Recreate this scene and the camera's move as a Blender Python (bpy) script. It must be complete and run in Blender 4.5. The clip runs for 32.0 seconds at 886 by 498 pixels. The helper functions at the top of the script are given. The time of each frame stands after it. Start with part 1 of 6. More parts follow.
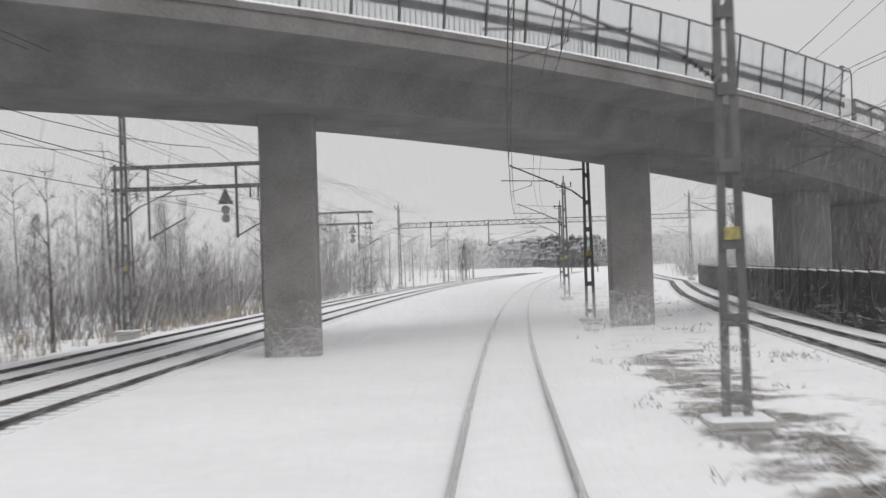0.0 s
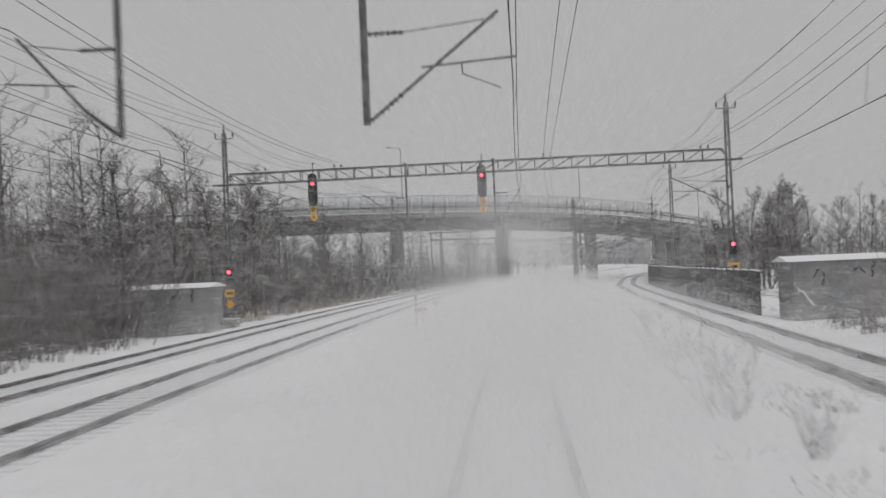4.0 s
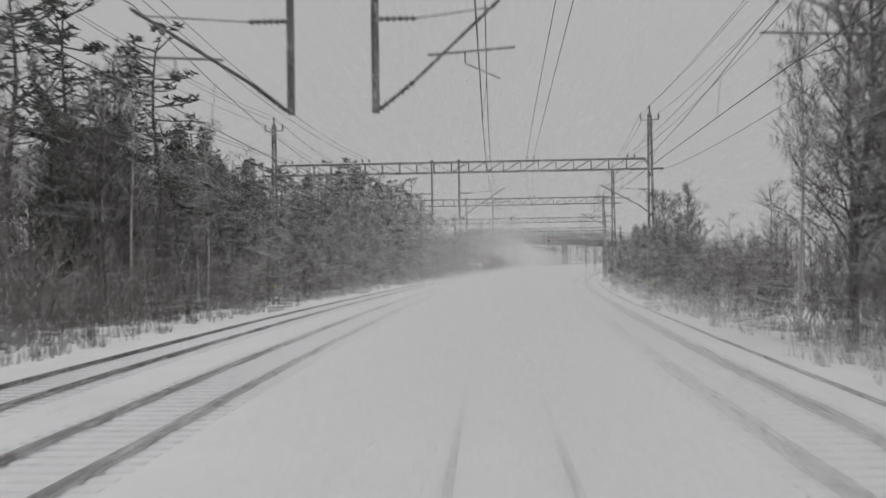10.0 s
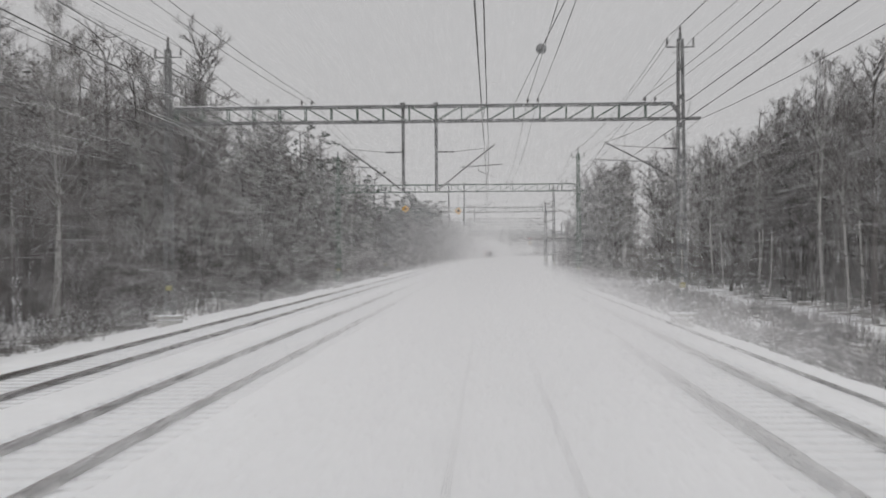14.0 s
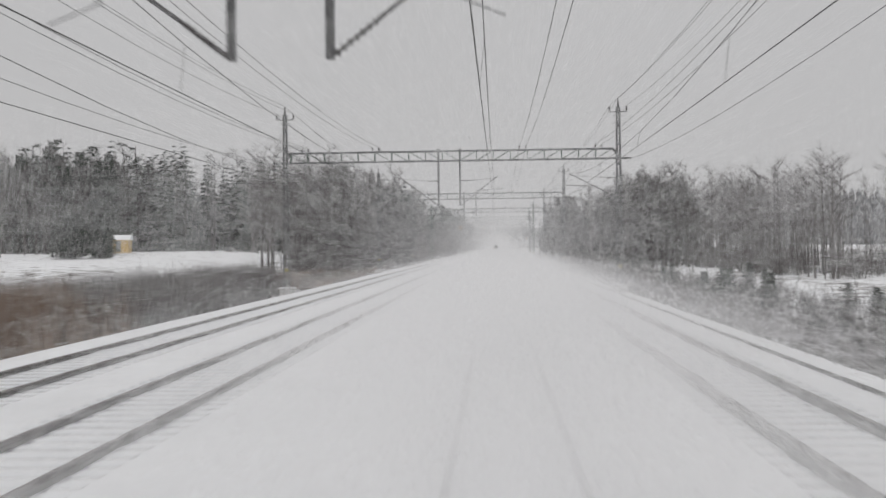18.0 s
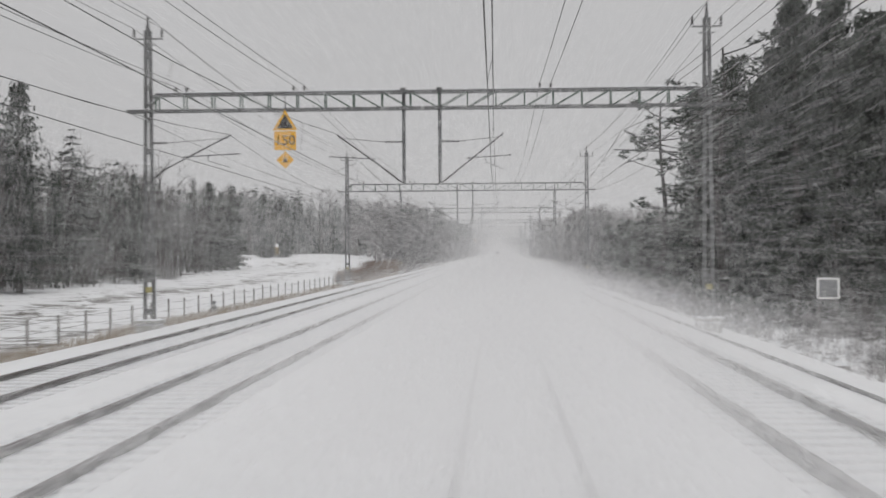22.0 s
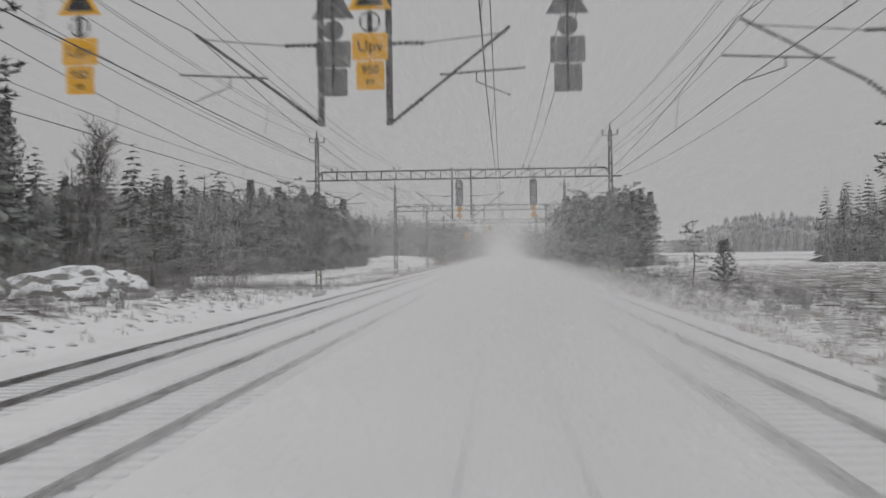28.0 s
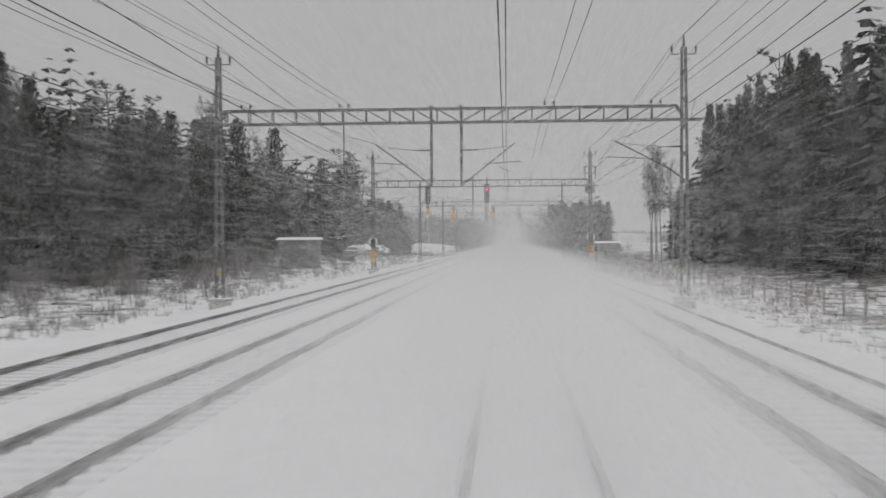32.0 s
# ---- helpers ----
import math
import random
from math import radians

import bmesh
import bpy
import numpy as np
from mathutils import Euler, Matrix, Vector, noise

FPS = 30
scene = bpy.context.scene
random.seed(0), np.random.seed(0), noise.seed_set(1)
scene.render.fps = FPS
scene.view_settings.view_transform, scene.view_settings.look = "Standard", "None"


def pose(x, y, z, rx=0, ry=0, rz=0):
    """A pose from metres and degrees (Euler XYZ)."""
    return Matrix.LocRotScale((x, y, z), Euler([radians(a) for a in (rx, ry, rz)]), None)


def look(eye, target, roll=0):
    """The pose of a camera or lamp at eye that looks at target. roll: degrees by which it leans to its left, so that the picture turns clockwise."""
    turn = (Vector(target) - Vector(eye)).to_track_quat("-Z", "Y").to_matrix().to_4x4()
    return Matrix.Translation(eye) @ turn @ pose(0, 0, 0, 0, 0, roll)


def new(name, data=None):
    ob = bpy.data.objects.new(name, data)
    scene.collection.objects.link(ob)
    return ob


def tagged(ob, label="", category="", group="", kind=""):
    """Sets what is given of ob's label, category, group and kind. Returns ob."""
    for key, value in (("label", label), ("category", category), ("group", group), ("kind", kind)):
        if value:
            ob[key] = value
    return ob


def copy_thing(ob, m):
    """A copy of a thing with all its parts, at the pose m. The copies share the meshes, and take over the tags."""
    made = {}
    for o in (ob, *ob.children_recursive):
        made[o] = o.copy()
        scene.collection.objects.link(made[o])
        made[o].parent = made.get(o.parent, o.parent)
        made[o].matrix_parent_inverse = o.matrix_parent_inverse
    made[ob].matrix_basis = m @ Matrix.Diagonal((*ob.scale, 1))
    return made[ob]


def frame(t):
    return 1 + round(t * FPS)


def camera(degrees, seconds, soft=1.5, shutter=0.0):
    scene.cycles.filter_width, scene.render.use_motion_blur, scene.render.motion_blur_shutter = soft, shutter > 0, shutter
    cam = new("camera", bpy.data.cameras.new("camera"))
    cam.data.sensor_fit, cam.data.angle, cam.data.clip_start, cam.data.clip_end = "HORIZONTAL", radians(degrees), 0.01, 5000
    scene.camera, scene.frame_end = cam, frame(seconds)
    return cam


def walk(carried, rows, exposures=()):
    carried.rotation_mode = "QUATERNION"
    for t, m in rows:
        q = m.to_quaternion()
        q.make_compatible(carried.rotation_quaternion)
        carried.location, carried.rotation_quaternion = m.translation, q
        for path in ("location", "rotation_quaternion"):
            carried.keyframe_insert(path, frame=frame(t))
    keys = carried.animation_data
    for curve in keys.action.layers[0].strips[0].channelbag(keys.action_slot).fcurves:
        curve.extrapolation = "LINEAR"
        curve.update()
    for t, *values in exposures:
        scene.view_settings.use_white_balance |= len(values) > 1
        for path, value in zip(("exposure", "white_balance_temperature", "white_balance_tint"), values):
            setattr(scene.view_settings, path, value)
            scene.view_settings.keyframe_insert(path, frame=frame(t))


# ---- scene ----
cam = camera(40.94, 32.0, soft=1.5, shutter=0.25)

EYE = 2.545
# seconds, x, y, yaw, pitch, roll
PATH = [
    (0, 23.316, 19.80, -6.517, 0.833, -1.895),
    (1, 18.974, -10.38, -5.236, 0.574, -2.303),
    (2, 14.926, -41.27, -4.603, 1.065, -1.977),
    (3, 11.424, -72.24, -3.363, 0.866, -2.136),
    (3.5, 9.847, -87.84, -2.732, 0.877, -2.471),
    (5.5, 4.139, -151.10, -1.103, 0.984, -2.196),
    (6, 3.167, -166.81, -0.576, 0.758, -2.667),
    (7, 1.580, -198.36, 0.197, 0.830, -2.255),
    (8, 0.374, -229.92, 0.889, 0.660, -1.447),
    (9, -0.175, -262.64, 1.580, 0.772, -1.287),
    (10, -0.255, -295.24, 2.114, 0.668, -0.812),
    (11, -0.274, -327.87, 2.393, 0.512, -0.557),
    (12, -0.244, -360.37, 2.604, 0.367, -0.294),
    (13, -0.269, -393.47, 2.108, 0.307, 0.152),
    (14, -0.261, -427.32, 2.212, 0.237, -0.394),
    (17, -0.279, -529.88, 2.569, -0.193, -0.508),
    (17.3, -0.154, -540.24, 2.577, -0.384, -0.556),
    (17.7, -0.252, -554.26, 2.514, 0.235, -0.423),
    (18, -0.172, -564.83, 2.563, -0.090, -0.732),
    (19, -0.265, -600.31, 2.470, -0.140, -0.394),
    (20, -0.338, -636.09, 2.787, 0.016, -0.492),
    (20.2, -0.261, -643.14, 2.757, -0.093, -0.349),
    (21, -0.278, -671.47, 2.685, 0.342, -0.509),
    (22, -0.254, -707.26, 2.628, 0.179, -0.402),
    (23, -0.358, -743.27, 2.593, -0.040, -0.249),
    (24, -0.265, -779.02, 2.756, 0.043, -0.493),
    (25, -0.194, -815.83, 2.696, 0.166, -0.647),
    (27.5, -0.266, -908.18, 2.843, 0.084, -0.632),
    (28, -0.206, -926.74, 2.862, 0.269, -0.818),
    (28.4, -0.230, -941.78, 2.831, 0.252, -0.578),
    (29, -0.261, -964.05, 2.919, -0.096, -0.404),
    (30, -0.315, -1000.97, 3.173, -0.164, -0.629),
    (31, -0.169, -1037.72, 3.213, -0.010, -1.158),
    (32, -0.258, -1075.06, 3.197, -0.297, -0.399),
]


def eye_pose(x, y, z, yaw, pitch, roll):
    """A level pose turned by yaw, tilted by pitch and leaned by roll, in degrees."""
    turn = Euler((0, 0, radians(yaw))).to_matrix() @ Euler((radians(90 + pitch), 0, 0)).to_matrix() @ Euler((0, 0, radians(roll))).to_matrix()
    return Matrix.Translation((x, y, z)) @ turn.to_4x4()


walk(cam, [(t, eye_pose(x, y, EYE, a, b, c)) for t, x, y, a, b, c in PATH],
     exposures=[(0.0, 0.20), (2.0, -0.22), (3.0, -0.30), (6.0, -0.34), (9.0, -0.34), (12.0, -0.2), (17.0, -0.09), (22.0, -0.11), (23.0, -0.08), (24.0, -0.24), (25.0, -0.30), (29.0, -0.42), (32.0, -0.36)])

# ---- sky and light: low overcast, snow in the air ----
world = bpy.data.worlds.new("overcast_sky")
scene.world = world
world.use_nodes = True
wt = world.node_tree
wt.nodes.clear()
w_out = wt.nodes.new("ShaderNodeOutputWorld")
w_bg = wt.nodes.new("ShaderNodeBackground")
w_sky = wt.nodes.new("ShaderNodeTexSky")
w_sky.sky_type = "NISHITA"
w_sky.sun_disc = False
w_sky.sun_elevation, w_sky.sun_rotation = radians(14), radians(200)
w_sky.dust_density = 6.0
w_dim = wt.nodes.new("ShaderNodeMixRGB")
w_dim.blend_type = "MULTIPLY"
w_dim.inputs[0].default_value = 1.0
w_dim.inputs[2].default_value = (0.05, 0.05, 0.05, 1)
w_cloud = wt.nodes.new("ShaderNodeMixRGB")
w_cloud.inputs[0].default_value = 0.97
w_tex = wt.nodes.new("ShaderNodeTexCoord")
w_noise = wt.nodes.new("ShaderNodeTexNoise")
w_noise.inputs["Scale"].default_value = 1.6
w_noise.inputs["Detail"].default_value = 3.0
w_ramp = wt.nodes.new("ShaderNodeValToRGB")
w_ramp.color_ramp.elements[0].position, w_ramp.color_ramp.elements[0].color = 0.3, (0.520, 0.516, 0.522, 1)
w_ramp.color_ramp.elements[1].position, w_ramp.color_ramp.elements[1].color = 0.7, (0.575, 0.571, 0.579, 1)
wt.links.new(w_sky.outputs[0], w_dim.inputs[1])
wt.links.new(w_tex.outputs["Generated"], w_noise.inputs["Vector"])
wt.links.new(w_noise.outputs["Fac"], w_ramp.inputs[0])
wt.links.new(w_dim.outputs[0], w_cloud.inputs[1])
wt.links.new(w_ramp.outputs[0], w_cloud.inputs[2])
wt.links.new(w_cloud.outputs[0], w_bg.inputs[0])
wt.links.new(w_bg.outputs[0], w_out.inputs[0])
w_bg.inputs[1].default_value = 1.0

sun_data = bpy.data.lights.new("sun", "SUN")
sun_data.energy, sun_data.angle, sun_data.color = 1.25, radians(40), (1.0, 0.98, 0.95)
sun = new("sun", sun_data)
sun.matrix_world = look((0, 0, 60), (-20, 40, 0))

# ---- materials ----


def mat(name, base, rough=0.8, metal=0.0, var=0.25, scale=4.0, bump=0.15, fine=40.0, snow=0.0, tint=None, obj_random=0.0, snow_edge=0.55):
    """Procedural surface: base colour varied at two scales, fine relief, and snow lying on faces that look up."""
    m = bpy.data.materials.new(name)
    m.use_nodes = True
    t = m.node_tree
    b = t.nodes["Principled BSDF"]
    b.inputs["Roughness"].default_value, b.inputs["Metallic"].default_value = rough, metal
    co = t.nodes.new("ShaderNodeTexCoord")
    n1, n2 = t.nodes.new("ShaderNodeTexNoise"), t.nodes.new("ShaderNodeTexNoise")
    for n, s in ((n1, scale), (n2, fine)):
        n.inputs["Scale"].default_value = s
        n.inputs["Detail"].default_value = 5.0
        t.links.new(co.outputs["Object"], n.inputs["Vector"])
    mix = t.nodes.new("ShaderNodeMath")
    mix.operation = "MULTIPLY_ADD"
    mix.inputs[1].default_value = 0.6
    t.links.new(n1.outputs["Fac"], mix.inputs[0])
    half = t.nodes.new("ShaderNodeMath")
    half.operation = "MULTIPLY"
    half.inputs[1].default_value = 0.4
    t.links.new(n2.outputs["Fac"], half.inputs[0])
    t.links.new(half.outputs[0], mix.inputs[2])
    ramp = t.nodes.new("ShaderNodeValToRGB")
    lo = tuple(max(0.0, c * (1 - var)) for c in base)
    hi = tuple(min(1.0, c * (1 + var)) for c in (tint or base))
    ramp.color_ramp.elements[0].position, ramp.color_ramp.elements[0].color = 0.32, (*lo, 1)
    ramp.color_ramp.elements[1].position, ramp.color_ramp.elements[1].color = 0.68, (*hi, 1)
    t.links.new(mix.outputs[0], ramp.inputs[0])
    colour = ramp.outputs[0]
    if obj_random:
        info = t.nodes.new("ShaderNodeObjectInfo")
        hsv = t.nodes.new("ShaderNodeHueSaturation")
        rng = t.nodes.new("ShaderNodeMapRange")
        rng.inputs["To Min"].default_value, rng.inputs["To Max"].default_value = 1 - obj_random, 1 + obj_random
        t.links.new(info.outputs["Random"], rng.inputs["Value"])
        t.links.new(rng.outputs[0], hsv.inputs["Value"])
        t.links.new(colour, hsv.inputs["Color"])
        colour = hsv.outputs[0]
    if snow:
        geo = t.nodes.new("ShaderNodeNewGeometry")
        sep = t.nodes.new("ShaderNodeSeparateXYZ")
        t.links.new(geo.outputs["True Normal"], sep.inputs[0])
        add = t.nodes.new("ShaderNodeMath")
        add.operation = "MULTIPLY_ADD"
        add.inputs[1].default_value = 0.7
        t.links.new(n1.outputs["Fac"], add.inputs[0])
        t.links.new(sep.outputs["Z"], add.inputs[2])
        edge = t.nodes.new("ShaderNodeMapRange")
        edge.inputs["From Min"].default_value, edge.inputs["From Max"].default_value = snow_edge + 0.35, snow_edge + 0.6
        edge.inputs["To Max"].default_value = snow
        t.links.new(add.outputs[0], edge.inputs["Value"])
        cover = t.nodes.new("ShaderNodeMixRGB")
        cover.inputs[2].default_value = (0.82, 0.84, 0.87, 1)
        t.links.new(edge.outputs[0], cover.inputs[0])
        t.links.new(colour, cover.inputs[1])
        colour = cover.outputs[0]
    t.links.new(colour, b.inputs["Base Color"])
    if bump:
        bp = t.nodes.new("ShaderNodeBump")
        bp.inputs["Strength"].default_value, bp.inputs["Distance"].default_value = bump, 0.03
        t.links.new(n2.outputs["Fac"], bp.inputs["Height"])
        t.links.new(bp.outputs[0], b.inputs["Normal"])
    return m


def glow(name, colour, strength):
    m = bpy.data.materials.new(name)
    m.use_nodes = True
    b = m.node_tree.nodes["Principled BSDF"]
    b.inputs["Base Color"].default_value = (*colour, 1)
    b.inputs["Emission Color"].default_value = (*colour, 1)
    b.inputs["Emission Strength"].default_value = strength
    return m


M_SNOW = mat("fresh_snow", (0.86, 0.87, 0.89), 0.75, 0, 0.05, 0.35, 0.35, 6.0)
M_RAIL = mat("wet_rail_steel", (0.10, 0.085, 0.08), 0.5, 0.35, 0.4, 3.0, 0.1)
M_RAIL_SNOW = mat("snow_dusted_rail", (0.40, 0.40, 0.41), 0.6, 0.1, 0.2, 2.5, 0.1)
M_BALLAST = mat("bare_ballast", (0.085, 0.08, 0.077), 0.9, 0, 0.5, 9.0, 0.6, 60.0, snow=0.03, snow_edge=0.68)
M_SLEEPER = mat("snow_coated_sleeper", (0.56, 0.56, 0.57), 0.85, 0, 0.2, 3.0, 0.2, snow=0.75, snow_edge=0.35, obj_random=0.04)
M_STEEL = mat("galvanised_steel", (0.15, 0.152, 0.154), 0.55, 0.55, 0.3, 2.0, 0.1, snow=0.75, snow_edge=0.6)
M_GREEN = mat("green_painted_steel", (0.06, 0.10, 0.075), 0.55, 0.2, 0.3, 2.0, 0.1, snow=0.75, snow_edge=0.6)
M_TUBE = mat("dull_grey_tube", (0.11, 0.11, 0.112), 0.5, 0.5, 0.25, 3.0, 0.05)
M_INSUL = mat("brown_porcelain", (0.035, 0.03, 0.03), 0.3, 0, 0.2, 8.0, 0.0)
M_WIRE = mat("dark_wire", (0.07, 0.068, 0.066), 0.6, 0.4, 0.2, 4.0, 0.0)
M_FOOT = mat("cast_concrete", (0.36, 0.355, 0.34), 0.9, 0, 0.25, 2.5, 0.4, snow=0.95, snow_edge=0.4)
M_BRIDGE = mat("stained_bridge_concrete", (0.19, 0.185, 0.183), 0.9, 0, 0.3, 0.6, 0.25, 12.0, snow=0.9, snow_edge=0.5)
M_PIER = mat("grey_pier_concrete", (0.25, 0.245, 0.242), 0.9, 0, 0.25, 0.8, 0.25, 14.0)
M_BARK = mat("dark_wet_bark", (0.085, 0.078, 0.075), 0.9, 0, 0.4, 6.0, 0.4, snow=0.7, snow_edge=0.5, obj_random=0.3)
M_TWIG = mat("frosted_twigs", (0.135, 0.125, 0.122), 0.9, 0, 0.35, 1.2, 0.0, snow=0.4, snow_edge=0.45, obj_random=0.3)
M_BIRCH = mat("birch_bark", (0.40, 0.39, 0.38), 0.8, 0, 0.4, 5.0, 0.2)
M_NEEDLE = mat("snowy_spruce_needles", (0.072, 0.082, 0.072), 0.85, 0, 0.4, 1.5, 0.0, snow=0.16, snow_edge=0.62, obj_random=0.3)
M_PINE = mat("snowy_pine_needles", (0.066, 0.078, 0.066), 0.85, 0, 0.4, 1.5, 0.0, snow=0.42, snow_edge=0.56, obj_random=0.3)
M_GRASS = mat("frosted_dry_grass", (0.30, 0.25, 0.19), 0.95, 0, 0.35, 0.4, 0.0, snow=0.6, snow_edge=0.4)
# the snow share mutes the brown, standing in for haze over the reeds
M_REED = mat("brown_reeds", (0.22, 0.16, 0.12), 0.95, 0, 0.3, 0.5, 0.0, snow=0.22, snow_edge=0.45)
M_YELLOW = mat("yellow_sign_face", (0.80, 0.42, 0.02), 0.5, 0, 0.06, 3.0, 0.0)
M_PLATE = mat("faded_yellow_plate", (0.33, 0.29, 0.12), 0.6, 0, 0.35, 14.0, 0.0, 30.0)
M_BLACK = mat("matt_black_paint", (0.012, 0.012, 0.013), 0.6, 0, 0.2, 5.0, 0.0)
M_GREY_PLATE = mat("grey_sign_back", (0.22, 0.225, 0.23), 0.6, 0.3, 0.12, 2.0, 0.0)
M_WHITE = mat("white_enamel", (0.75, 0.75, 0.74), 0.5, 0, 0.06, 3.0, 0.0)
M_RED = glow("lit_red_lens", (1.0, 0.035, 0.06), 10.0)
M_LENS = mat("dark_lens", (0.03, 0.03, 0.032), 0.15, 0, 0.1, 5.0, 0.0)
M_FENCE = mat("dark_timber_barrier", (0.055, 0.052, 0.055), 0.85, 0, 0.4, 1.2, 0.3, 20.0, snow=0.9, snow_edge=0.6, obj_random=0.25)
M_POST = mat("grey_fence_post", (0.22, 0.21, 0.20), 0.85, 0, 0.3, 4.0, 0.2)
M_SHEDWALL = mat("painted_block_wall", (0.25, 0.245, 0.245), 0.85, 0, 0.25, 1.2, 0.2)
M_YSHED = mat("ochre_board_wall", (0.52, 0.36, 0.14), 0.8, 0, 0.15, 3.0, 0.2)
M_ROCK = mat("snow_capped_rock", (0.20, 0.195, 0.19), 0.9, 0, 0.35, 1.5, 0.5, snow=1.0, snow_edge=0.52)
M_FLAKE = bpy.data.materials.new("airborne_powder_snow")
M_FLAKE.use_nodes = True
_t = M_FLAKE.node_tree
_b = _t.nodes["Principled BSDF"]
_b.inputs["Base Color"].default_value = (0.97, 0.97, 0.975, 1)
_b.inputs["Roughness"].default_value = 0.9
_tr = _t.nodes.new("ShaderNodeBsdfTranslucent")
_tr.inputs["Color"].default_value = (0.98, 0.98, 0.985, 1)
_mx = _t.nodes.new("ShaderNodeMixShader")
_t.links.new(_b.outputs[0], _mx.inputs[1])
_t.links.new(_tr.outputs[0], _mx.inputs[2])
_mx.inputs[0].default_value = 0.5
_cl = _t.nodes.new("ShaderNodeBsdfTransparent")
_half = _t.nodes.new("ShaderNodeMixShader")
_half.inputs[0].default_value = 0.9
_t.links.new(_cl.outputs[0], _half.inputs[1])
_t.links.new(_mx.outputs[0], _half.inputs[2])
_t.links.new(_half.outputs[0], _t.nodes["Material Output"].inputs[0])
M_GLASS = bpy.data.materials.new("clear_screen_panel")
M_GLASS.use_nodes = True
_t = M_GLASS.node_tree
_g = _t.nodes.new("ShaderNodeBsdfGlossy")
_g.inputs["Roughness"].default_value = 0.25
_p = _t.nodes.new("ShaderNodeBsdfTransparent")
_p.inputs["Color"].default_value = (0.95, 0.96, 0.96, 1)
_mx = _t.nodes.new("ShaderNodeMixShader")
_mx.inputs[0].default_value = 0.06
_t.links.new(_p.outputs[0], _mx.inputs[1])
_t.links.new(_g.outputs[0], _mx.inputs[2])
# frost and dirt on the panels
_fd = _t.nodes.new("ShaderNodeBsdfTranslucent")
_fd.inputs["Color"].default_value = (0.80, 0.81, 0.82, 1)
_fn = _t.nodes.new("ShaderNodeTexNoise")
_fn.inputs["Scale"].default_value = 1.4
_fr = _t.nodes.new("ShaderNodeMapRange")
_fr.inputs["To Min"].default_value, _fr.inputs["To Max"].default_value = 0.2, 0.65
_t.links.new(_fn.outputs["Fac"], _fr.inputs["Value"])
_fm = _t.nodes.new("ShaderNodeMixShader")
_t.links.new(_fr.outputs[0], _fm.inputs[0])
_t.links.new(_mx.outputs[0], _fm.inputs[1])
_t.links.new(_fd.outputs[0], _fm.inputs[2])
_t.links.new(_fm.outputs[0], _t.nodes["Material Output"].inputs[0])

# ---- the line's plan: own track, straight to the south, bending right (east) to the north ----
BEND_Y, BEND_K = -283.3, 0.00051086


def line_x(y):
    u = max(y - BEND_Y, 0.0)
    return BEND_K * u * u / 2, BEND_K * u


def on_line(y, off, z=0.0):
    """The place off metres right of the own track's middle, beside y."""
    x, a = line_x(y)
    return Vector((x + off * math.cos(a), y - off * math.sin(a), z))


def lerp_table(rows, y):
    """Straight-line reading of (y, value) rows, falling in y."""
    if y >= rows[0][0]:
        return rows[0][1]
    for (ya, va), (yb, vb) in zip(rows, rows[1:]):
        if y >= yb:
            return vb + (va - vb) * (y - yb) / (ya - yb)
    return rows[-1][1]


LEFT1 = [(160, -11.6), (50, -10.1), (-16, -9.25), (-60, -8.75), (-128, -8.0), (-175, -7.45), (-210, -7.0), (-240, -6.6), (-285, -6.11)]
LEFT2 = [(160, -15.4), (57, -13.8), (-5, -13.2), (-50, -12.9), (-115, -12.3), (-160, -12.0), (-200, -11.2), (-240, -10.8), (-285, -10.04)]
RIGHT1 = [(160, 17.0), (105, 12.6), (70, 10.4), (20, 8.6), (-35, 8.45), (-60, 8.1), (-115, 6.9), (-165, 6.4), (-200, 5.85), (-240, 5.4), (-290, 4.36)]
OWN = [(0, 0.0)]
SOUTH, NORTH = -1130.0, 330.0


# ---- small mesh kit ----
def mesh_of(name, bm):
    me = bpy.data.meshes.new(name)
    bm.to_mesh(me)
    bm.free()
    return me


def part(name, data, material, parent=None, label="", m=None):
    """One mesh object under a thing or a part; data is a bmesh or a mesh."""
    me = data if isinstance(data, bpy.types.Mesh) else mesh_of(name, data)
    if not me.materials:
        me.materials.append(material)
    ob = new(name, me)
    if parent:
        ob.parent = parent
    if m is not None:
        ob.matrix_basis = m
    if label:
        ob["label"] = label
    return ob


def thing(name, at, label, category, group="", kind="", turn=0.0):
    ob = new(name)
    ob.empty_display_size = 0.3
    ob.matrix_basis = Matrix.Translation(at) @ Matrix.Rotation(turn, 4, "Z")
    return tagged(ob, label, category, group, kind)


def box(bm, lo, hi, bevel=0.0):
    lo, hi = Vector(lo), Vector(hi)
    r = bmesh.ops.create_cube(bm, size=1.0, matrix=Matrix.Translation((lo + hi) / 2) @ Matrix.Diagonal((*(hi - lo), 1)))
    if bevel:
        bmesh.ops.bevel(bm, geom=list({e for v in r["verts"] for e in v.link_edges}), offset=bevel, segments=1, affect="EDGES")
    return bm


def beam(bm, a, b, w, h=None, sides=0, r2=None):
    """A bar from a to b: square (w x h), or round with sides faces and radius w, tapering to r2."""
    a, b = Vector(a), Vector(b)
    d = b - a
    q = d.to_track_quat("Z", "Y").to_matrix().to_4x4()
    m = Matrix.Translation((a + b) / 2) @ q
    if sides:
        bmesh.ops.create_cone(bm, cap_ends=True, segments=sides, radius1=w, radius2=w if r2 is None else r2, depth=d.length, matrix=m)
    else:
        bmesh.ops.create_cube(bm, size=1.0, matrix=m @ Matrix.Diagonal((w, h or w, d.length, 1)))
    return bm


def B():
    return bmesh.new()


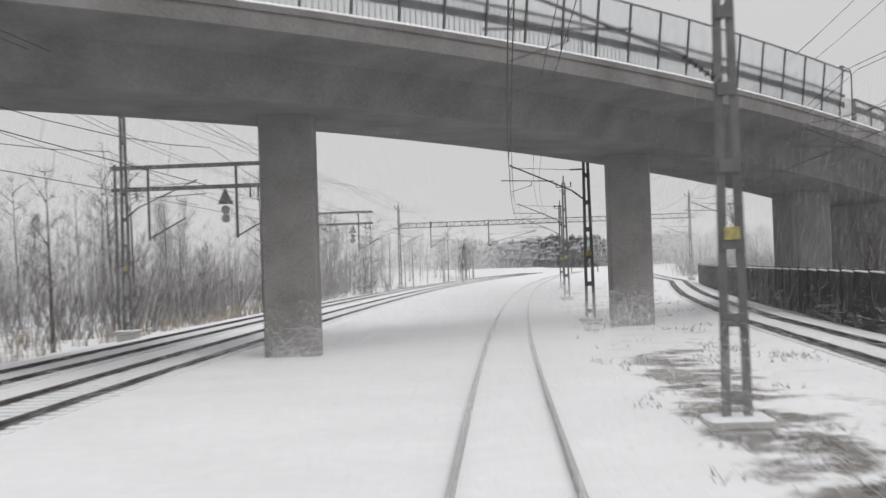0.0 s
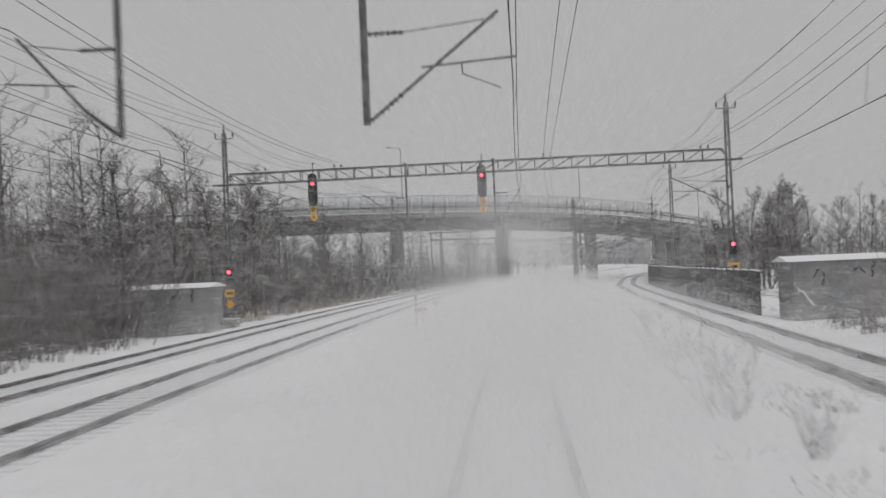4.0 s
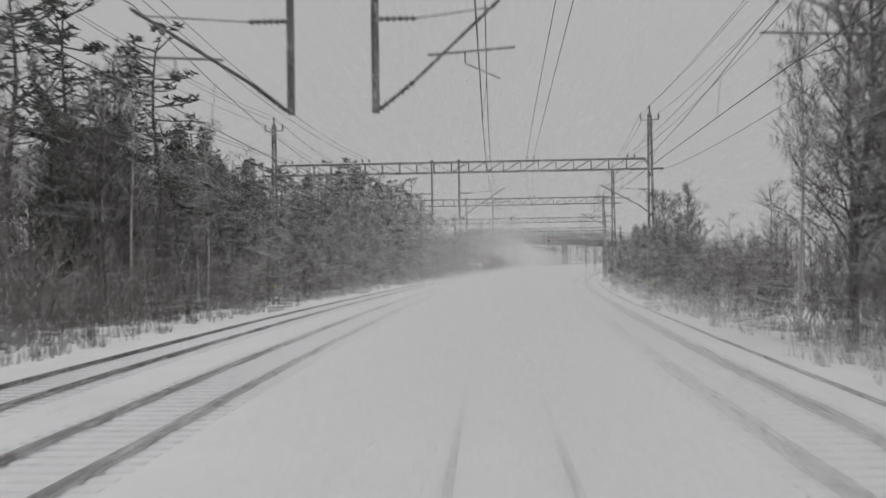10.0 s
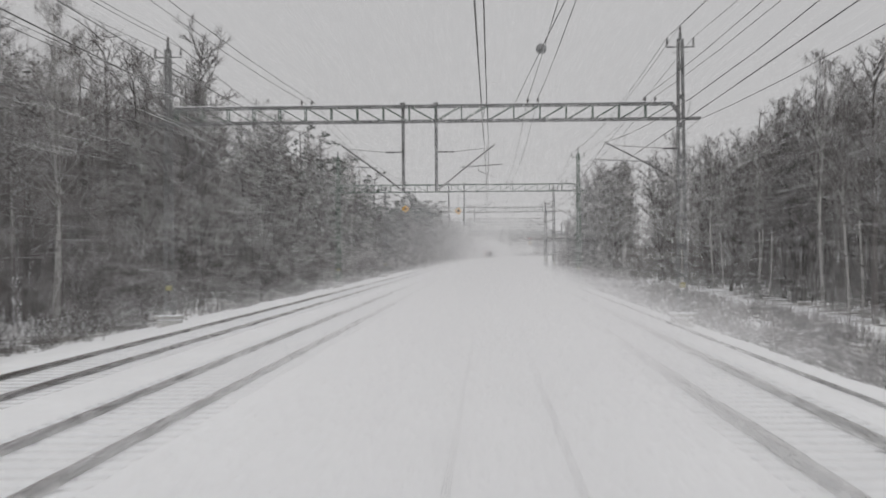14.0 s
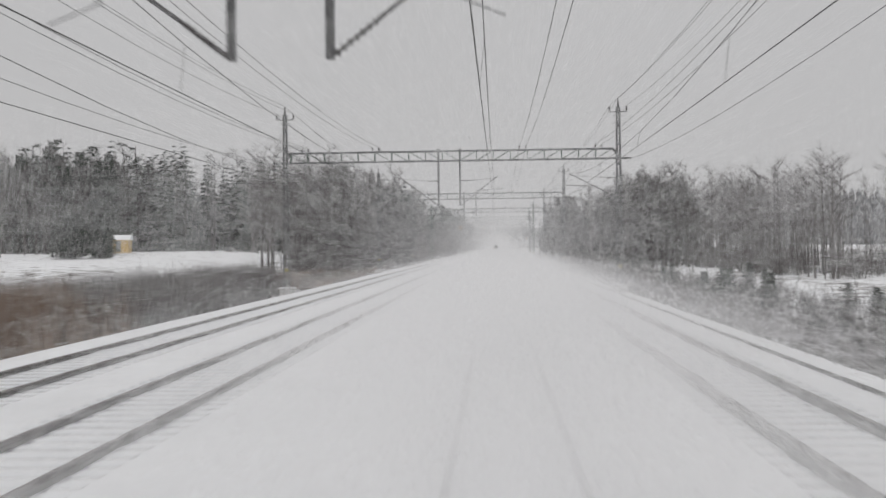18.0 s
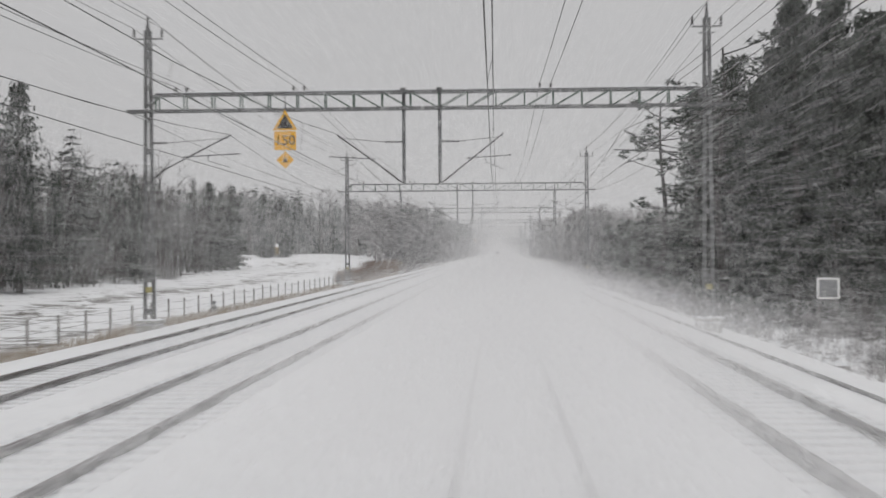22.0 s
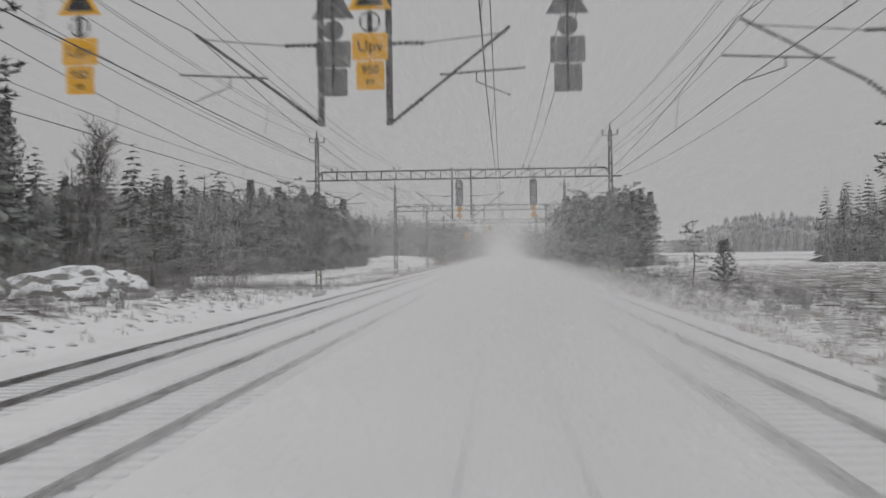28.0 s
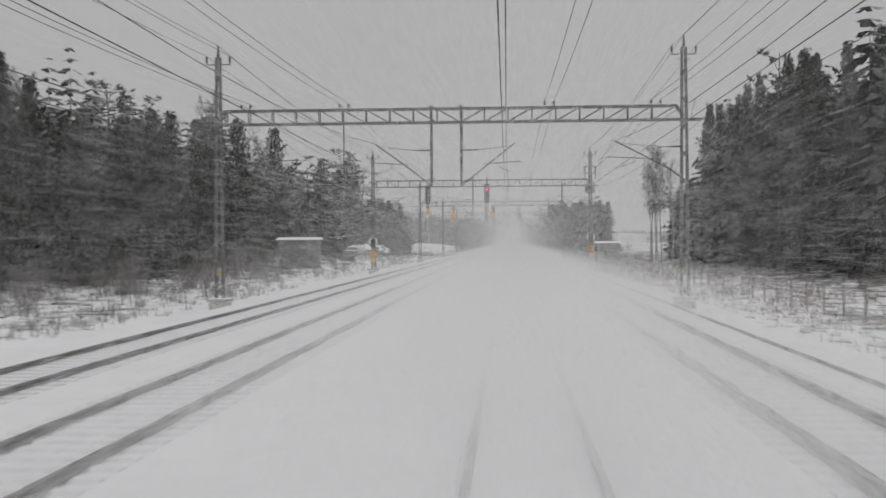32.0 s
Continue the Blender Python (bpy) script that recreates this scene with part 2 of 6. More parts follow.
def sweep(name, pts, profile, closed=False):
    """A profile (x, z) swept along places, kept upright."""
    verts, faces, n = [], [], len(profile)
    for i, p in enumerate(pts):
        d = (pts[min(i + 1, len(pts) - 1)] - pts[max(i - 1, 0)])
        r = Vector((d.y, -d.x, 0)).normalized()
        verts += [(p.x + r.x * u, p.y + r.y * u, p.z + w) for u, w in profile]
    for i in range(len(pts) - 1):
        for j in range(n if closed else n - 1):
            k = (j + 1) % n
            faces.append((i * n + j, i * n + k, (i + 1) * n + k, (i + 1) * n + j))
    me = bpy.data.meshes.new(name)
    me.from_pydata(verts, [], faces)
    me.update()
    return me


def wire_mesh(name, pts, r=0.011, n=4):
    verts, faces = [], []
    for i, p in enumerate(pts):
        d = (pts[min(i + 1, len(pts) - 1)] - pts[max(i - 1, 0)]).normalized()
        s = d.cross(Vector((0, 0, 1)))
        s = s.normalized() if s.length > 1e-4 else Vector((1, 0, 0))
        u = s.cross(d)
        verts += [tuple(p + (s * math.cos(k * math.tau / n) + u * math.sin(k * math.tau / n)) * r) for k in range(n)]
    for i in range(len(pts) - 1):
        for k in range(n):
            j = (k + 1) % n
            faces.append((i * n + k, i * n + j, (i + 1) * n + j, (i + 1) * n + k))
    me = bpy.data.meshes.new(name)
    me.from_pydata(verts, [], faces)
    me.update()
    return me


def text_mesh(word, size):
    """Letters as a thin mesh, built with the built-in font, upright in x and z, facing -y."""
    cu = bpy.data.curves.new("letters", "FONT")
    cu.body, cu.size, cu.align_x, cu.align_y, cu.extrude = word, size, "CENTER", "CENTER", 0.004
    ob = bpy.data.objects.new("letters", cu)
    scene.collection.objects.link(ob)
    me = bpy.data.meshes.new_from_object(ob.evaluated_get(bpy.context.evaluated_depsgraph_get()))
    bpy.data.objects.remove(ob)
    me.transform(Matrix.Rotation(radians(90), 4, "X"))
    return me

# ---- ground: one snow sheet with the track bed, ditches, fields and banks ----
# y: left near, left far, right near, right far heights
SHAPE = [(400, -0.6, 0.5, -0.6, 1.0), (90, -0.9, 0.0, -0.2, 0.5), (-20, -0.7, 0.4, -0.2, 0.6), (-110, -0.2, 1.8, -0.5, 0.8), (-250, -0.6, 2.4, -1.0, -0.3),
         (-360, -0.9, 2.3, -1.5, -1.2), (-430, -1.1, 0.9, -1.6, -1.2), (-480, -1.5, -0.8, -1.8, -0.9), (-600, -1.3, -0.8, -1.4, -0.9), (-780, -1.3, -0.7, -1.2, -0.9),
         (-850, 0.4, 1.6, -1.2, -0.9), (-930, 0.9, 2.2, -1.1, -0.7), (-1000, -0.2, 0.9, -0.7, -0.2), (-1200, -0.4, 0.4, -0.3, 0.3)]


def smooth(a, b, v):
    v = min(1.0, max(0.0, (v - a) / (b - a)))
    return v * v * (3 - 2 * v)


def bed_edges(y):
    return lerp_table(LEFT2, y) - 3.3, lerp_table(RIGHT1, y) + 3.1


def ground_z(y, off):
    """Height of the snow beside y, off metres right of the own track."""
    lo, hi = bed_edges(y)
    if lo <= off <= hi:
        inside = min(off - lo, hi - off)
        return -0.13 - 0.25 * (1 - smooth(0.0, 0.9, inside)) + 0.02 * noise.noise((off * 0.8, y * 0.3, 0))
    near = lerp_table([(r[0], r[1] if off < 0 else r[3]) for r in SHAPE], y)
    far = lerp_table([(r[0], r[2] if off < 0 else r[4]) for r in SHAPE], y)
    d = lo - off if off < lo else off - hi
    z = -0.38 + (near + 0.38) * smooth(0, 4.5, d) + (far - near) * smooth(6, 40, d)
    return z + 0.22 * smooth(1.5, 6, d) * noise.noise((off * 0.22, y * 0.22, 3)) + 0.6 * smooth(15, 60, d) * noise.noise((off * 0.03, y * 0.03, 7))


def at_ground(y, off, sink=0.0):
    p = on_line(y, off)
    p.z = ground_z(y, off) - sink
    return p


def build_ground():
    left = [1500, 900, 560, 360, 240, 170, 125, 95, 74, 58, 46, 37, 30, 24, 19, 15, 12, 9.5, 7.5, 5.8, 4.4, 3.2, 2.2, 1.3, 0.6]
    ys = [2200, 1500, 1000, 700, 520, 420] + list(np.arange(350, -1140, -3.2)) + [-1180, -1250, -1400, -1700, -2200]
    verts, n = [], 0
    for y in ys:
        lo, hi = bed_edges(y)
        mid = [lo + (hi - lo) * k / 26 for k in range(27)]
        row = [lo - d for d in left] + mid + [hi + d for d in reversed(left)]
        n = len(row)
        a = y if y <= 350 else 350
        for o in row:
            p = on_line(a, o)
            verts.append((p.x + (y - a) * math.sin(line_x(a)[1]), p.y + (y - a) * math.cos(line_x(a)[1]), ground_z(a, o)))
    faces = [(i * n + j, (i + 1) * n + j, (i + 1) * n + j + 1, i * n + j + 1) for i in range(len(ys) - 1) for j in range(n - 1)]
    me = bpy.data.meshes.new("ground")
    me.from_pydata(verts, [], [f[::-1] for f in faces])
    for f in me.polygons:
        f.use_smooth = True
    me.update()
    if me.polygons[100].normal.z < 0:
        me.flip_normals()
    return tagged(part("ground", me, M_GROUND), "snow-covered ground with bare grass and dirt showing in patches", "snowy ground", kind="structure")


# snow with thin places where grass and earth come through away from the bed
M_GROUND = mat("snow_over_grass", (0.84, 0.85, 0.87), 0.8, 0, 0.06, 0.3, 0.5, 3.0)
_t = M_GROUND.node_tree
_b = _t.nodes["Principled BSDF"]
_src = _b.inputs["Base Color"].links[0].from_socket
_co = _t.nodes["Texture Coordinate"]
_n = _t.nodes.new("ShaderNodeTexNoise")
_n.inputs["Scale"].default_value, _n.inputs["Detail"].default_value, _n.inputs["Roughness"].default_value = 0.55, 8.0, 0.7
_t.links.new(_co.outputs["Object"], _n.inputs["Vector"])
_m = _t.nodes.new("ShaderNodeMapRange")
_m.inputs["From Min"].default_value, _m.inputs["From Max"].default_value = 0.56, 0.68
_m.inputs["To Max"].default_value = 0.7
_at = _t.nodes.new("ShaderNodeAttribute")
_at.attribute_name = "thin_snow"
_wear = _t.nodes.new("ShaderNodeMath")
_wear.operation = "MULTIPLY_ADD"
_wear.inputs[1].default_value = 0.11
_t.links.new(_at.outputs["Fac"], _wear.inputs[0])
_less = _t.nodes.new("ShaderNodeMath")
_less.operation = "SUBTRACT"
_less.inputs[1].default_value = 0.11
_t.links.new(_n.outputs["Fac"], _less.inputs[0])
_t.links.new(_less.outputs[0], _wear.inputs[2])
_t.links.new(_wear.outputs[0], _m.inputs["Value"])
_k = _t.nodes.new("ShaderNodeMath")
_k.operation = "MULTIPLY"
_t.links.new(_m.outputs[0], _k.inputs[0])
_t.links.new(_at.outputs["Fac"], _k.inputs[1])
_x = _t.nodes.new("ShaderNodeMixRGB")
_x.inputs[2].default_value = (0.125, 0.112, 0.10, 1)
_t.links.new(_k.outputs[0], _x.inputs[0])
_t.links.new(_src, _x.inputs[1])
_t.links.new(_x.outputs[0], _b.inputs["Base Color"])

ground = build_ground()
_attr = ground.data.attributes.new("thin_snow", "FLOAT", "POINT")
_vals = []
for v in ground.data.vertices:
    y = v.co.y
    o = (v.co.x - line_x(min(y, 350))[0]) * math.cos(line_x(min(y, 350))[1])
    lo, hi = bed_edges(y)
    w = smooth(0.5, 3, lo - o) if o < 0 else smooth(0.5, 3, o - hi)
    island = smooth(-75, -40, y) * smooth(2.2, 3.2, o) * (1 - smooth(lerp_table(RIGHT1, y) - 2.2, lerp_table(RIGHT1, y) - 1.4, o)) if -100 < y < 200 else 0.0
    island *= 1 - smooth(3.9, 4.9, o) * (1 - smooth(-8, 8, y))
    blown = 1 + 1.3 * smooth(-48, -36, y) * (1 - smooth(48, 60, y)) * (1 - smooth(4.6, 5.8, o))
    bands = smooth(-0.15, 0.35, noise.noise((y * 0.014, o * 0.2, 4)))
    field = 0.95 * smooth(-810, -790, y) * (1 - smooth(-560, -540, y)) * smooth(1.0, 3.0, lo - o)
    field = max(field, (1.5 if o < 0 else 1.2 + 1.1 * smooth(10, 16, o - hi)) * smooth(400, 800, -y) * w * (1 - 0.75 * smooth(70, 200, max(lo - o, o - hi))))
    _vals.append(max(field, w * (1 + 1.1 * bands * smooth(1.5, 5, max(lo - o, o - hi))), island * blown))
_attr.data.foreach_set("value", _vals)

# ---- the four tracks ----
RAIL_PROFILE = [(-0.075, -0.16), (-0.075, -0.14), (-0.015, -0.115), (-0.012, -0.05), (-0.036, -0.035), (-0.036, -0.004), (-0.026, 0.0),
                (0.026, 0.0), (0.036, -0.004), (0.036, -0.035), (0.012, -0.05), (0.015, -0.115), (0.075, -0.14), (0.075, -0.16)]


def track_points(table, shift=0.0, z=0.0, step=4.0):
    return [on_line(y, lerp_table(table, y) + shift, z) for y in np.arange(NORTH, SOUTH, -step)]


def sleeper_mesh():
    bm = box(B(), (-1.25, -0.13, -0.2), (1.25, 0.13, -0.085), 0.02)
    return mesh_of("sleeper", bm)


SLEEPER = sleeper_mesh()
for name, table, own, label in (("own_track", OWN, True, "railway track nearly buried in fresh powder snow"),
                                ("left_track", LEFT1, False, "railway track with dark rails in fresh snow"),
                                ("far_left_track", LEFT2, False, "railway track with dark rails beside a snowy ditch"),
                                ("right_track", RIGHT1, False, "railway track with snowy sleepers showing between dark rails")):
    track = thing("railway_track", (0, 0, 0), label, "railway track", "parallel railway tracks", "structure")
    for side in (-0.7525, 0.7525):
        part("rail", sweep("rail", track_points(table, side), RAIL_PROFILE, True), M_RAIL_SNOW if own else M_RAIL, track)
        if own:
            continue
        w = 0.165
        rows = []
        for y in np.arange(NORTH, SOUTH, -0.9):
            o = lerp_table(table, y) + side
            wy = w + (0.03 + 0.1 * smooth(-300, -220, y) if name == "right_track" else 0.0)
            a = wy + 0.06 * noise.noise((y * 0.5, side, 1)) + 0.045 * noise.noise((y * 2.9, side, 5))
            c = wy + 0.06 * noise.noise((y * 0.5, side, 9)) + 0.045 * noise.noise((y * 2.9, side, 15))
            rows += [on_line(y, o - a, -0.08), on_line(y, o + c, -0.08)]
        faces = [(2 * i, 2 * i + 1, 2 * i + 3, 2 * i + 2) for i in range(len(rows) // 2 - 1)]
        me = bpy.data.meshes.new("bare_strip")
        me.from_pydata([tuple(p) for p in rows], [], faces)
        me.update()
        part("bare_strip", me, M_BALLAST, track, "wet ballast laid bare beside the rail")
    # sleepers: the stretch nearest the end of the line as pieces, the others joined
    verts, faces = [], []
    base = [v.co.copy() for v in SLEEPER.vertices]
    polys = [tuple(p.vertices) for p in SLEEPER.polygons]
    y, n = NORTH - 60, 0
    while y > SOUTH + 2:
        o = lerp_table(table, y)
        p, a = on_line(y, o), line_x(y)[1]
        m = Matrix.Translation(p) @ Matrix.Rotation(-a, 4, "Z")
        if name == "right_track" and -1045 < y < -860:
            part("sleeper", SLEEPER, M_SLEEPER, track, m=m)
        elif not own:
            k = len(verts)
            verts += [tuple(m @ v) for v in base]
            faces += [tuple(k + i for i in f) for f in polys]
        y -= 0.65
    if verts:
        me = bpy.data.meshes.new("sleepers")
        me.from_pydata(verts, [], faces)
        me.update()
        tagged(part("sleepers", me, M_SLEEPER, track), kind="stuff")

# ---- overhead line portals ----
BEAM_LO, BEAM_HI, MAST_TOP, TUBE_LO = 7.84, 8.44, 11.25, 5.05


def insulator(bm, a, b, r=0.055, ribs=6):
    a, b = Vector(a), Vector(b)
    beam(bm, a, b, r * 0.45, sides=6)
    for i in range(ribs):
        p = a.lerp(b, (i + 0.3) / ribs)
        q = a.lerp(b, (i + 0.75) / ribs)
        beam(bm, p, q, r, sides=8, r2=r * 0.55)


def lattice_mast(root, x, top, material, side, plate_z=1.15):
    """Two channel legs with batten plates, tapering to a slim head, on a concrete footing."""
    mast = part("mast", beam(beam(B(), (x - 0.17, 0, -0.25), (x - 0.075, 0, top - 0.3), 0.075, 0.13), (x + 0.17, 0, -0.25), (x + 0.075, 0, top - 0.3), 0.075, 0.13), material, root)
    for i in range(min(9, int((top - 1.2) / 1.18) + 1)):
        z = 0.35 + i * 1.18
        w = 0.17 - 0.095 * (z + 0.25) / (top + 0.0)
        part("batten", box(B(), (x - w - 0.03, -0.075, z), (x + w + 0.03, 0.075, z + 0.2)), material, mast)
    part("mast_head", beam(beam(beam(B(), (x, 0, top - 0.35), (x, 0, top - 0.1), 0.11), (x - 0.55, 0, top - 0.62), (x + 0.55, 0, top - 0.62), 0.05), (x - 0.3, 0, top - 0.85), (x + 0.3, 0, top - 0.85), 0.03), material, mast)
    for dx, z in ((-0.52, top - 0.56), (0.52, top - 0.56), (0.0, top - 0.1)):
        bm = B()
        insulator(bm, (x + dx, 0, z), (x + dx, 0, z + 0.3), 0.075, 3)
        part("insulator", bm, M_INSUL, mast, "dark porcelain pin insulator")
    part("number_plate", box(B(), (x - 0.12, -0.115, plate_z), (x + 0.12, -0.095, plate_z + 0.2), 0.008), M_PLATE, mast, "faded yellow plate with worn dark characters")
    foot = B()
    box(foot, (x - 0.42, -0.42, -1.2), (x + 0.42, 0.42, 0.0), 0.05)
    box(foot, (x - 0.48, -0.48, 0.0), (x + 0.48, 0.48, 0.16), 0.03)
    part("footing", foot, M_FOOT, root, "concrete footing capped with snow")


def cantilever(root, x, reach, z_lo, z_top, anchor_dx):
    """Strut, tie, registration arm and insulators that carry the wires over one track."""
    s = 1 if reach > 0 else -1
    arm = part("cantilever", beam(B(), (x + s * 0.65, 0, z_lo + 0.52), (x + reach, 0, z_top), 0.03, sides=6), M_TUBE, root)
    bm = B()
    insulator(bm, (x + s * 0.06, 0, z_lo + 0.06), (x + s * 0.65, 0, z_lo + 0.52), 0.06, 7)
    part("insulator", bm, M_INSUL, arm, "ribbed insulator at the strut's foot")
    bm = B()
    insulator(bm, (x + s * 0.06, 0, z_top - 0.28), (x + s * 0.7, 0, z_top - 0.28), 0.055, 6)
    part("insulator", bm, M_INSUL, arm, "ribbed insulator on the tie")
    part("tie", beam(B(), (x + s * 0.7, 0, z_top - 0.28), (x + reach * 0.97, 0, z_top - 0.12), 0.012, sides=5), M_TUBE, arm)
    zr = z_lo + 0.95
    part("registration_arm", beam(beam(B(), (x + reach * 0.42, 0, zr), (x + reach * 1.12, 0, zr + 0.1), 0.02, sides=6), (x + reach * 0.72, 0, zr + 0.05), (x + reach * 0.72, 0, zr - 0.16), 0.014, sides=5), M_TUBE, arm)
    part("steady_arm", beam(B(), (x + reach * 0.72, 0, zr - 0.15), (x + reach, 0, zr - 0.42), 0.012, sides=5), M_TUBE, arm)


BRACES = {}


def brace_mesh(key, a, b, w):
    if key not in BRACES:
        BRACES[key] = mesh_of("brace", beam(B(), a, b, w, w * 0.6))
    return BRACES[key]


def portal(y, xa, xb, t1, t2, wires, material=None, turn=0.0, at=None):
    """A lattice beam on two masts. xa, xb: mast places; t1, t2: drop tubes; wires: track middles (far left, left, own, right)."""
    material = material or M_STEEL
    root = thing("catenary_portal", at or (0, y, 0), "grey lattice steel portal over the tracks, dusted with snow", "catenary portal", "catenary portals", turn=turn)
    lattice_mast(root, xa, MAST_TOP + 0.05, material, 1)
    lattice_mast(root, xb, MAST_TOP - 0.1, material, -1)
    girder = part("girder", beam(beam(B(), (xb - 0.75, -0.22, BEAM_LO), (xa + 0.75, -0.22, BEAM_LO), 0.075, 0.09), (xb - 0.75, 0.22, BEAM_LO), (xa + 0.75, 0.22, BEAM_LO), 0.075, 0.09), material, root)
    part("top_chord", beam(beam(B(), (xb + 0.35, -0.22, BEAM_HI), (xa - 0.35, -0.22, BEAM_HI), 0.09, 0.09), (xb + 0.35, 0.22, BEAM_HI), (xa - 0.35, 0.22, BEAM_HI), 0.09, 0.09), material, girder)
    part("snow_cap", box(B(), (xb + 0.4, -0.25, BEAM_HI + 0.047), (xa - 0.4, -0.19, BEAM_HI + 0.075), 0.01), M_SNOW, girder, "thin line of snow on the chord")
    for ye in (-0.22, 0.22):
        part("end_brace", beam(B(), (xa - 0.35, ye, BEAM_HI), (xa, ye, BEAM_LO + 0.12), 0.07), material, girder)
        part("end_brace", beam(B(), (xb + 0.35, ye, BEAM_HI), (xb, ye, BEAM_LO + 0.12), 0.07), material, girder)
    n = round((xa - xb - 0.7) / 1.02)
    step = (xa - xb - 0.7) / n
    post = brace_mesh("post", (0, 0, BEAM_LO), (0, 0, BEAM_HI), 0.05)
    up = brace_mesh(("up", round(step, 2)), (0, 0, BEAM_LO), (step, 0, BEAM_HI), 0.05)
    down = brace_mesh(("down", round(step, 2)), (0, 0, BEAM_HI), (step, 0, BEAM_LO), 0.05)
    for i in range(n):
        x = xb + 0.35 + i * step
        for ye in (-0.22, 0.22):
            part("brace", post, material, girder, m=Matrix.Translation((x, ye, 0)))
            part("brace", up if x > (t1 + t2) / 2 else down, material, girder, m=Matrix.Translation((x, ye, 0)))
    for x, s in ((t1, -1), (t2, 1)):
        tube = part("drop_tube", beam(B(), (x, 0, TUBE_LO), (x, 0, BEAM_HI + 0.15), 0.065, sides=8), M_TUBE, root)
        part("clamp", box(B(), (x - 0.1, -0.3, BEAM_LO - 0.06), (x + 0.1, 0.3, BEAM_LO + 0.05)), M_TUBE, tube)
        part("clamp", box(B(), (x - 0.1, -0.3, BEAM_HI + 0.05), (x + 0.1, 0.3, BEAM_HI + 0.12)), M_TUBE, tube)
    cantilever(root, xb, (wires[0] - xb) * 1.0, TUBE_LO + 0.15, 6.95, 0)
    cantilever(root, t1, (wires[1] - t1) * 1.0, TUBE_LO, 6.9, 0)
    cantilever(root, t2, (wires[2] - t2) * 1.0, TUBE_LO, 6.9, 0)
    cantilever(root, xa, (wires[3] - xa) * 1.0, TUBE_LO + 0.15, 6.95, 0)
    for w, dx in zip(wires, (-1.85, -1.4, 1.53, 1.8)):
        for e in (-0.2, 0.2):
            bm = B()
            insulator(bm, (w + dx + e, 0, BEAM_HI + 0.05), (w + dx + e, 0, BEAM_HI + 0.27), 0.085, 2)
            part("insulator", bm, M_INSUL, root, "dark pin insulator on the beam")
    return root


XA, XB, T1, T2 = 7.37, -13.12, -3.65, -2.33
PORTALS = [-326.1, -380.0, -433.5, -491.9, -549.2, -605.8, -663.9, -722.8, -783.1, -843.9, -904.0, -963.0, -1022.9]
WIRES = (-10.04, -6.11, 0.0, 4.36)
portal(PORTALS[0], XA, XB, T1, T2, WIRES, M_GREEN)
model2 = portal(PORTALS[1], XA, XB, T1, T2, WIRES)
for y in PORTALS[2:]:
    copy_thing(model2, Matrix.Translation((0, y, 0)))
# y, x, turn, tubes, left mast
BEND_PORTALS = [(-275.6, 0.655, -0.0130, -4.14, -2.72, -14.18), (-225.7, 1.934, -0.042, -5.36, -3.76, -14.76), (-184.6, 4.12, -0.066, -6.24, -3.76, -15.97),
                (-133.6, 8.23, -0.090, -8.06, -5.10, -17.57), (-83.8, 13.39, -0.114, -9.88, -5.55, -19.47), (-37.8, 19.49, -0.149, -10.6, -5.6, -21.1)]
for y, x, turn, t1, t2, xb in BEND_PORTALS:
    dx = x - line_x(y)[0]
    wires = [lerp_table(t, y) - dx for t in (LEFT2, LEFT1, OWN, RIGHT1)]
    portal(y, XA, xb, t1, t2, wires, turn=turn, at=(x, y, 0))


# ---- wires ----
def knots(off_of, z):
    """Places along the line at every portal."""
    rows = []
    for y in [200, 150, 105, 60, 20, -10] + [r[0] for r in BEND_PORTALS[::-1]] + PORTALS + [-1083]:
        rows.append((y, off_of(y), z))
    return rows


def hang(rows, sag, n=8):
    pts = []
    for (ya, oa, za), (yb, ob, zb) in zip(rows, rows[1:]):
        for i in range(n):
            u = i / n
            pts.append(on_line(ya + (yb - ya) * u, oa + (ob - oa) * u, za + (zb - za) * u - sag * 4 * u * (1 - u)))
    pts.append(on_line(rows[-1][0], rows[-1][1], rows[-1][2]))
    return pts


OWN_WIRE = [(-90, 0.13), (-180, -0.4)]
for k, (table, label) in enumerate(((LEFT2, "contact wire hung below a sagging carrier wire"), (LEFT1, "contact wire hung below a sagging carrier wire"), (OWN, "contact wire and carrier wire over the snowed-in track"), (RIGHT1, "contact wire hung below a sagging carrier wire"))):
    line = thing("overhead_line", (0, 0, 0), label, "overhead line", "overhead lines")
    shift = OWN_WIRE if table is OWN else [(0, -0.1)]
    rows = [(y, lerp_table(table, y) + lerp_table(shift, y) + (0.06 if i % 2 else -0.06), 0) for i, (y, _, _) in enumerate(knots(lambda y: 0, 0))]
    part("contact_wire", wire_mesh("contact_wire", hang([(y, o, 5.62) for y, o, _ in rows], 0.03), 0.012), M_WIRE, line)
    top = hang([(y, o + 0.1, 6.95) for y, o, _ in rows], 0.95, 8)
    low = hang([(y, o, 5.62) for y, o, _ in rows], 0.03, 8)
    part("carrier_wire", wire_mesh("carrier_wire", top, 0.011), M_WIRE, line)
    bm = B()
    for i, (a, b) in enumerate(zip(top, low)):
        if i % 8 in (1, 3, 5, 7):
            beam(bm, a, b, 0.006, sides=3)
    tagged(part("dropper", bm, M_WIRE, line), kind="stuff")


def feeder(name, off_of, z, sag, label, group):
    ob = part(name, wire_mesh(name, hang(knots(off_of, z), sag), 0.011), M_WIRE)
    return tagged(ob, label, "power line", group)


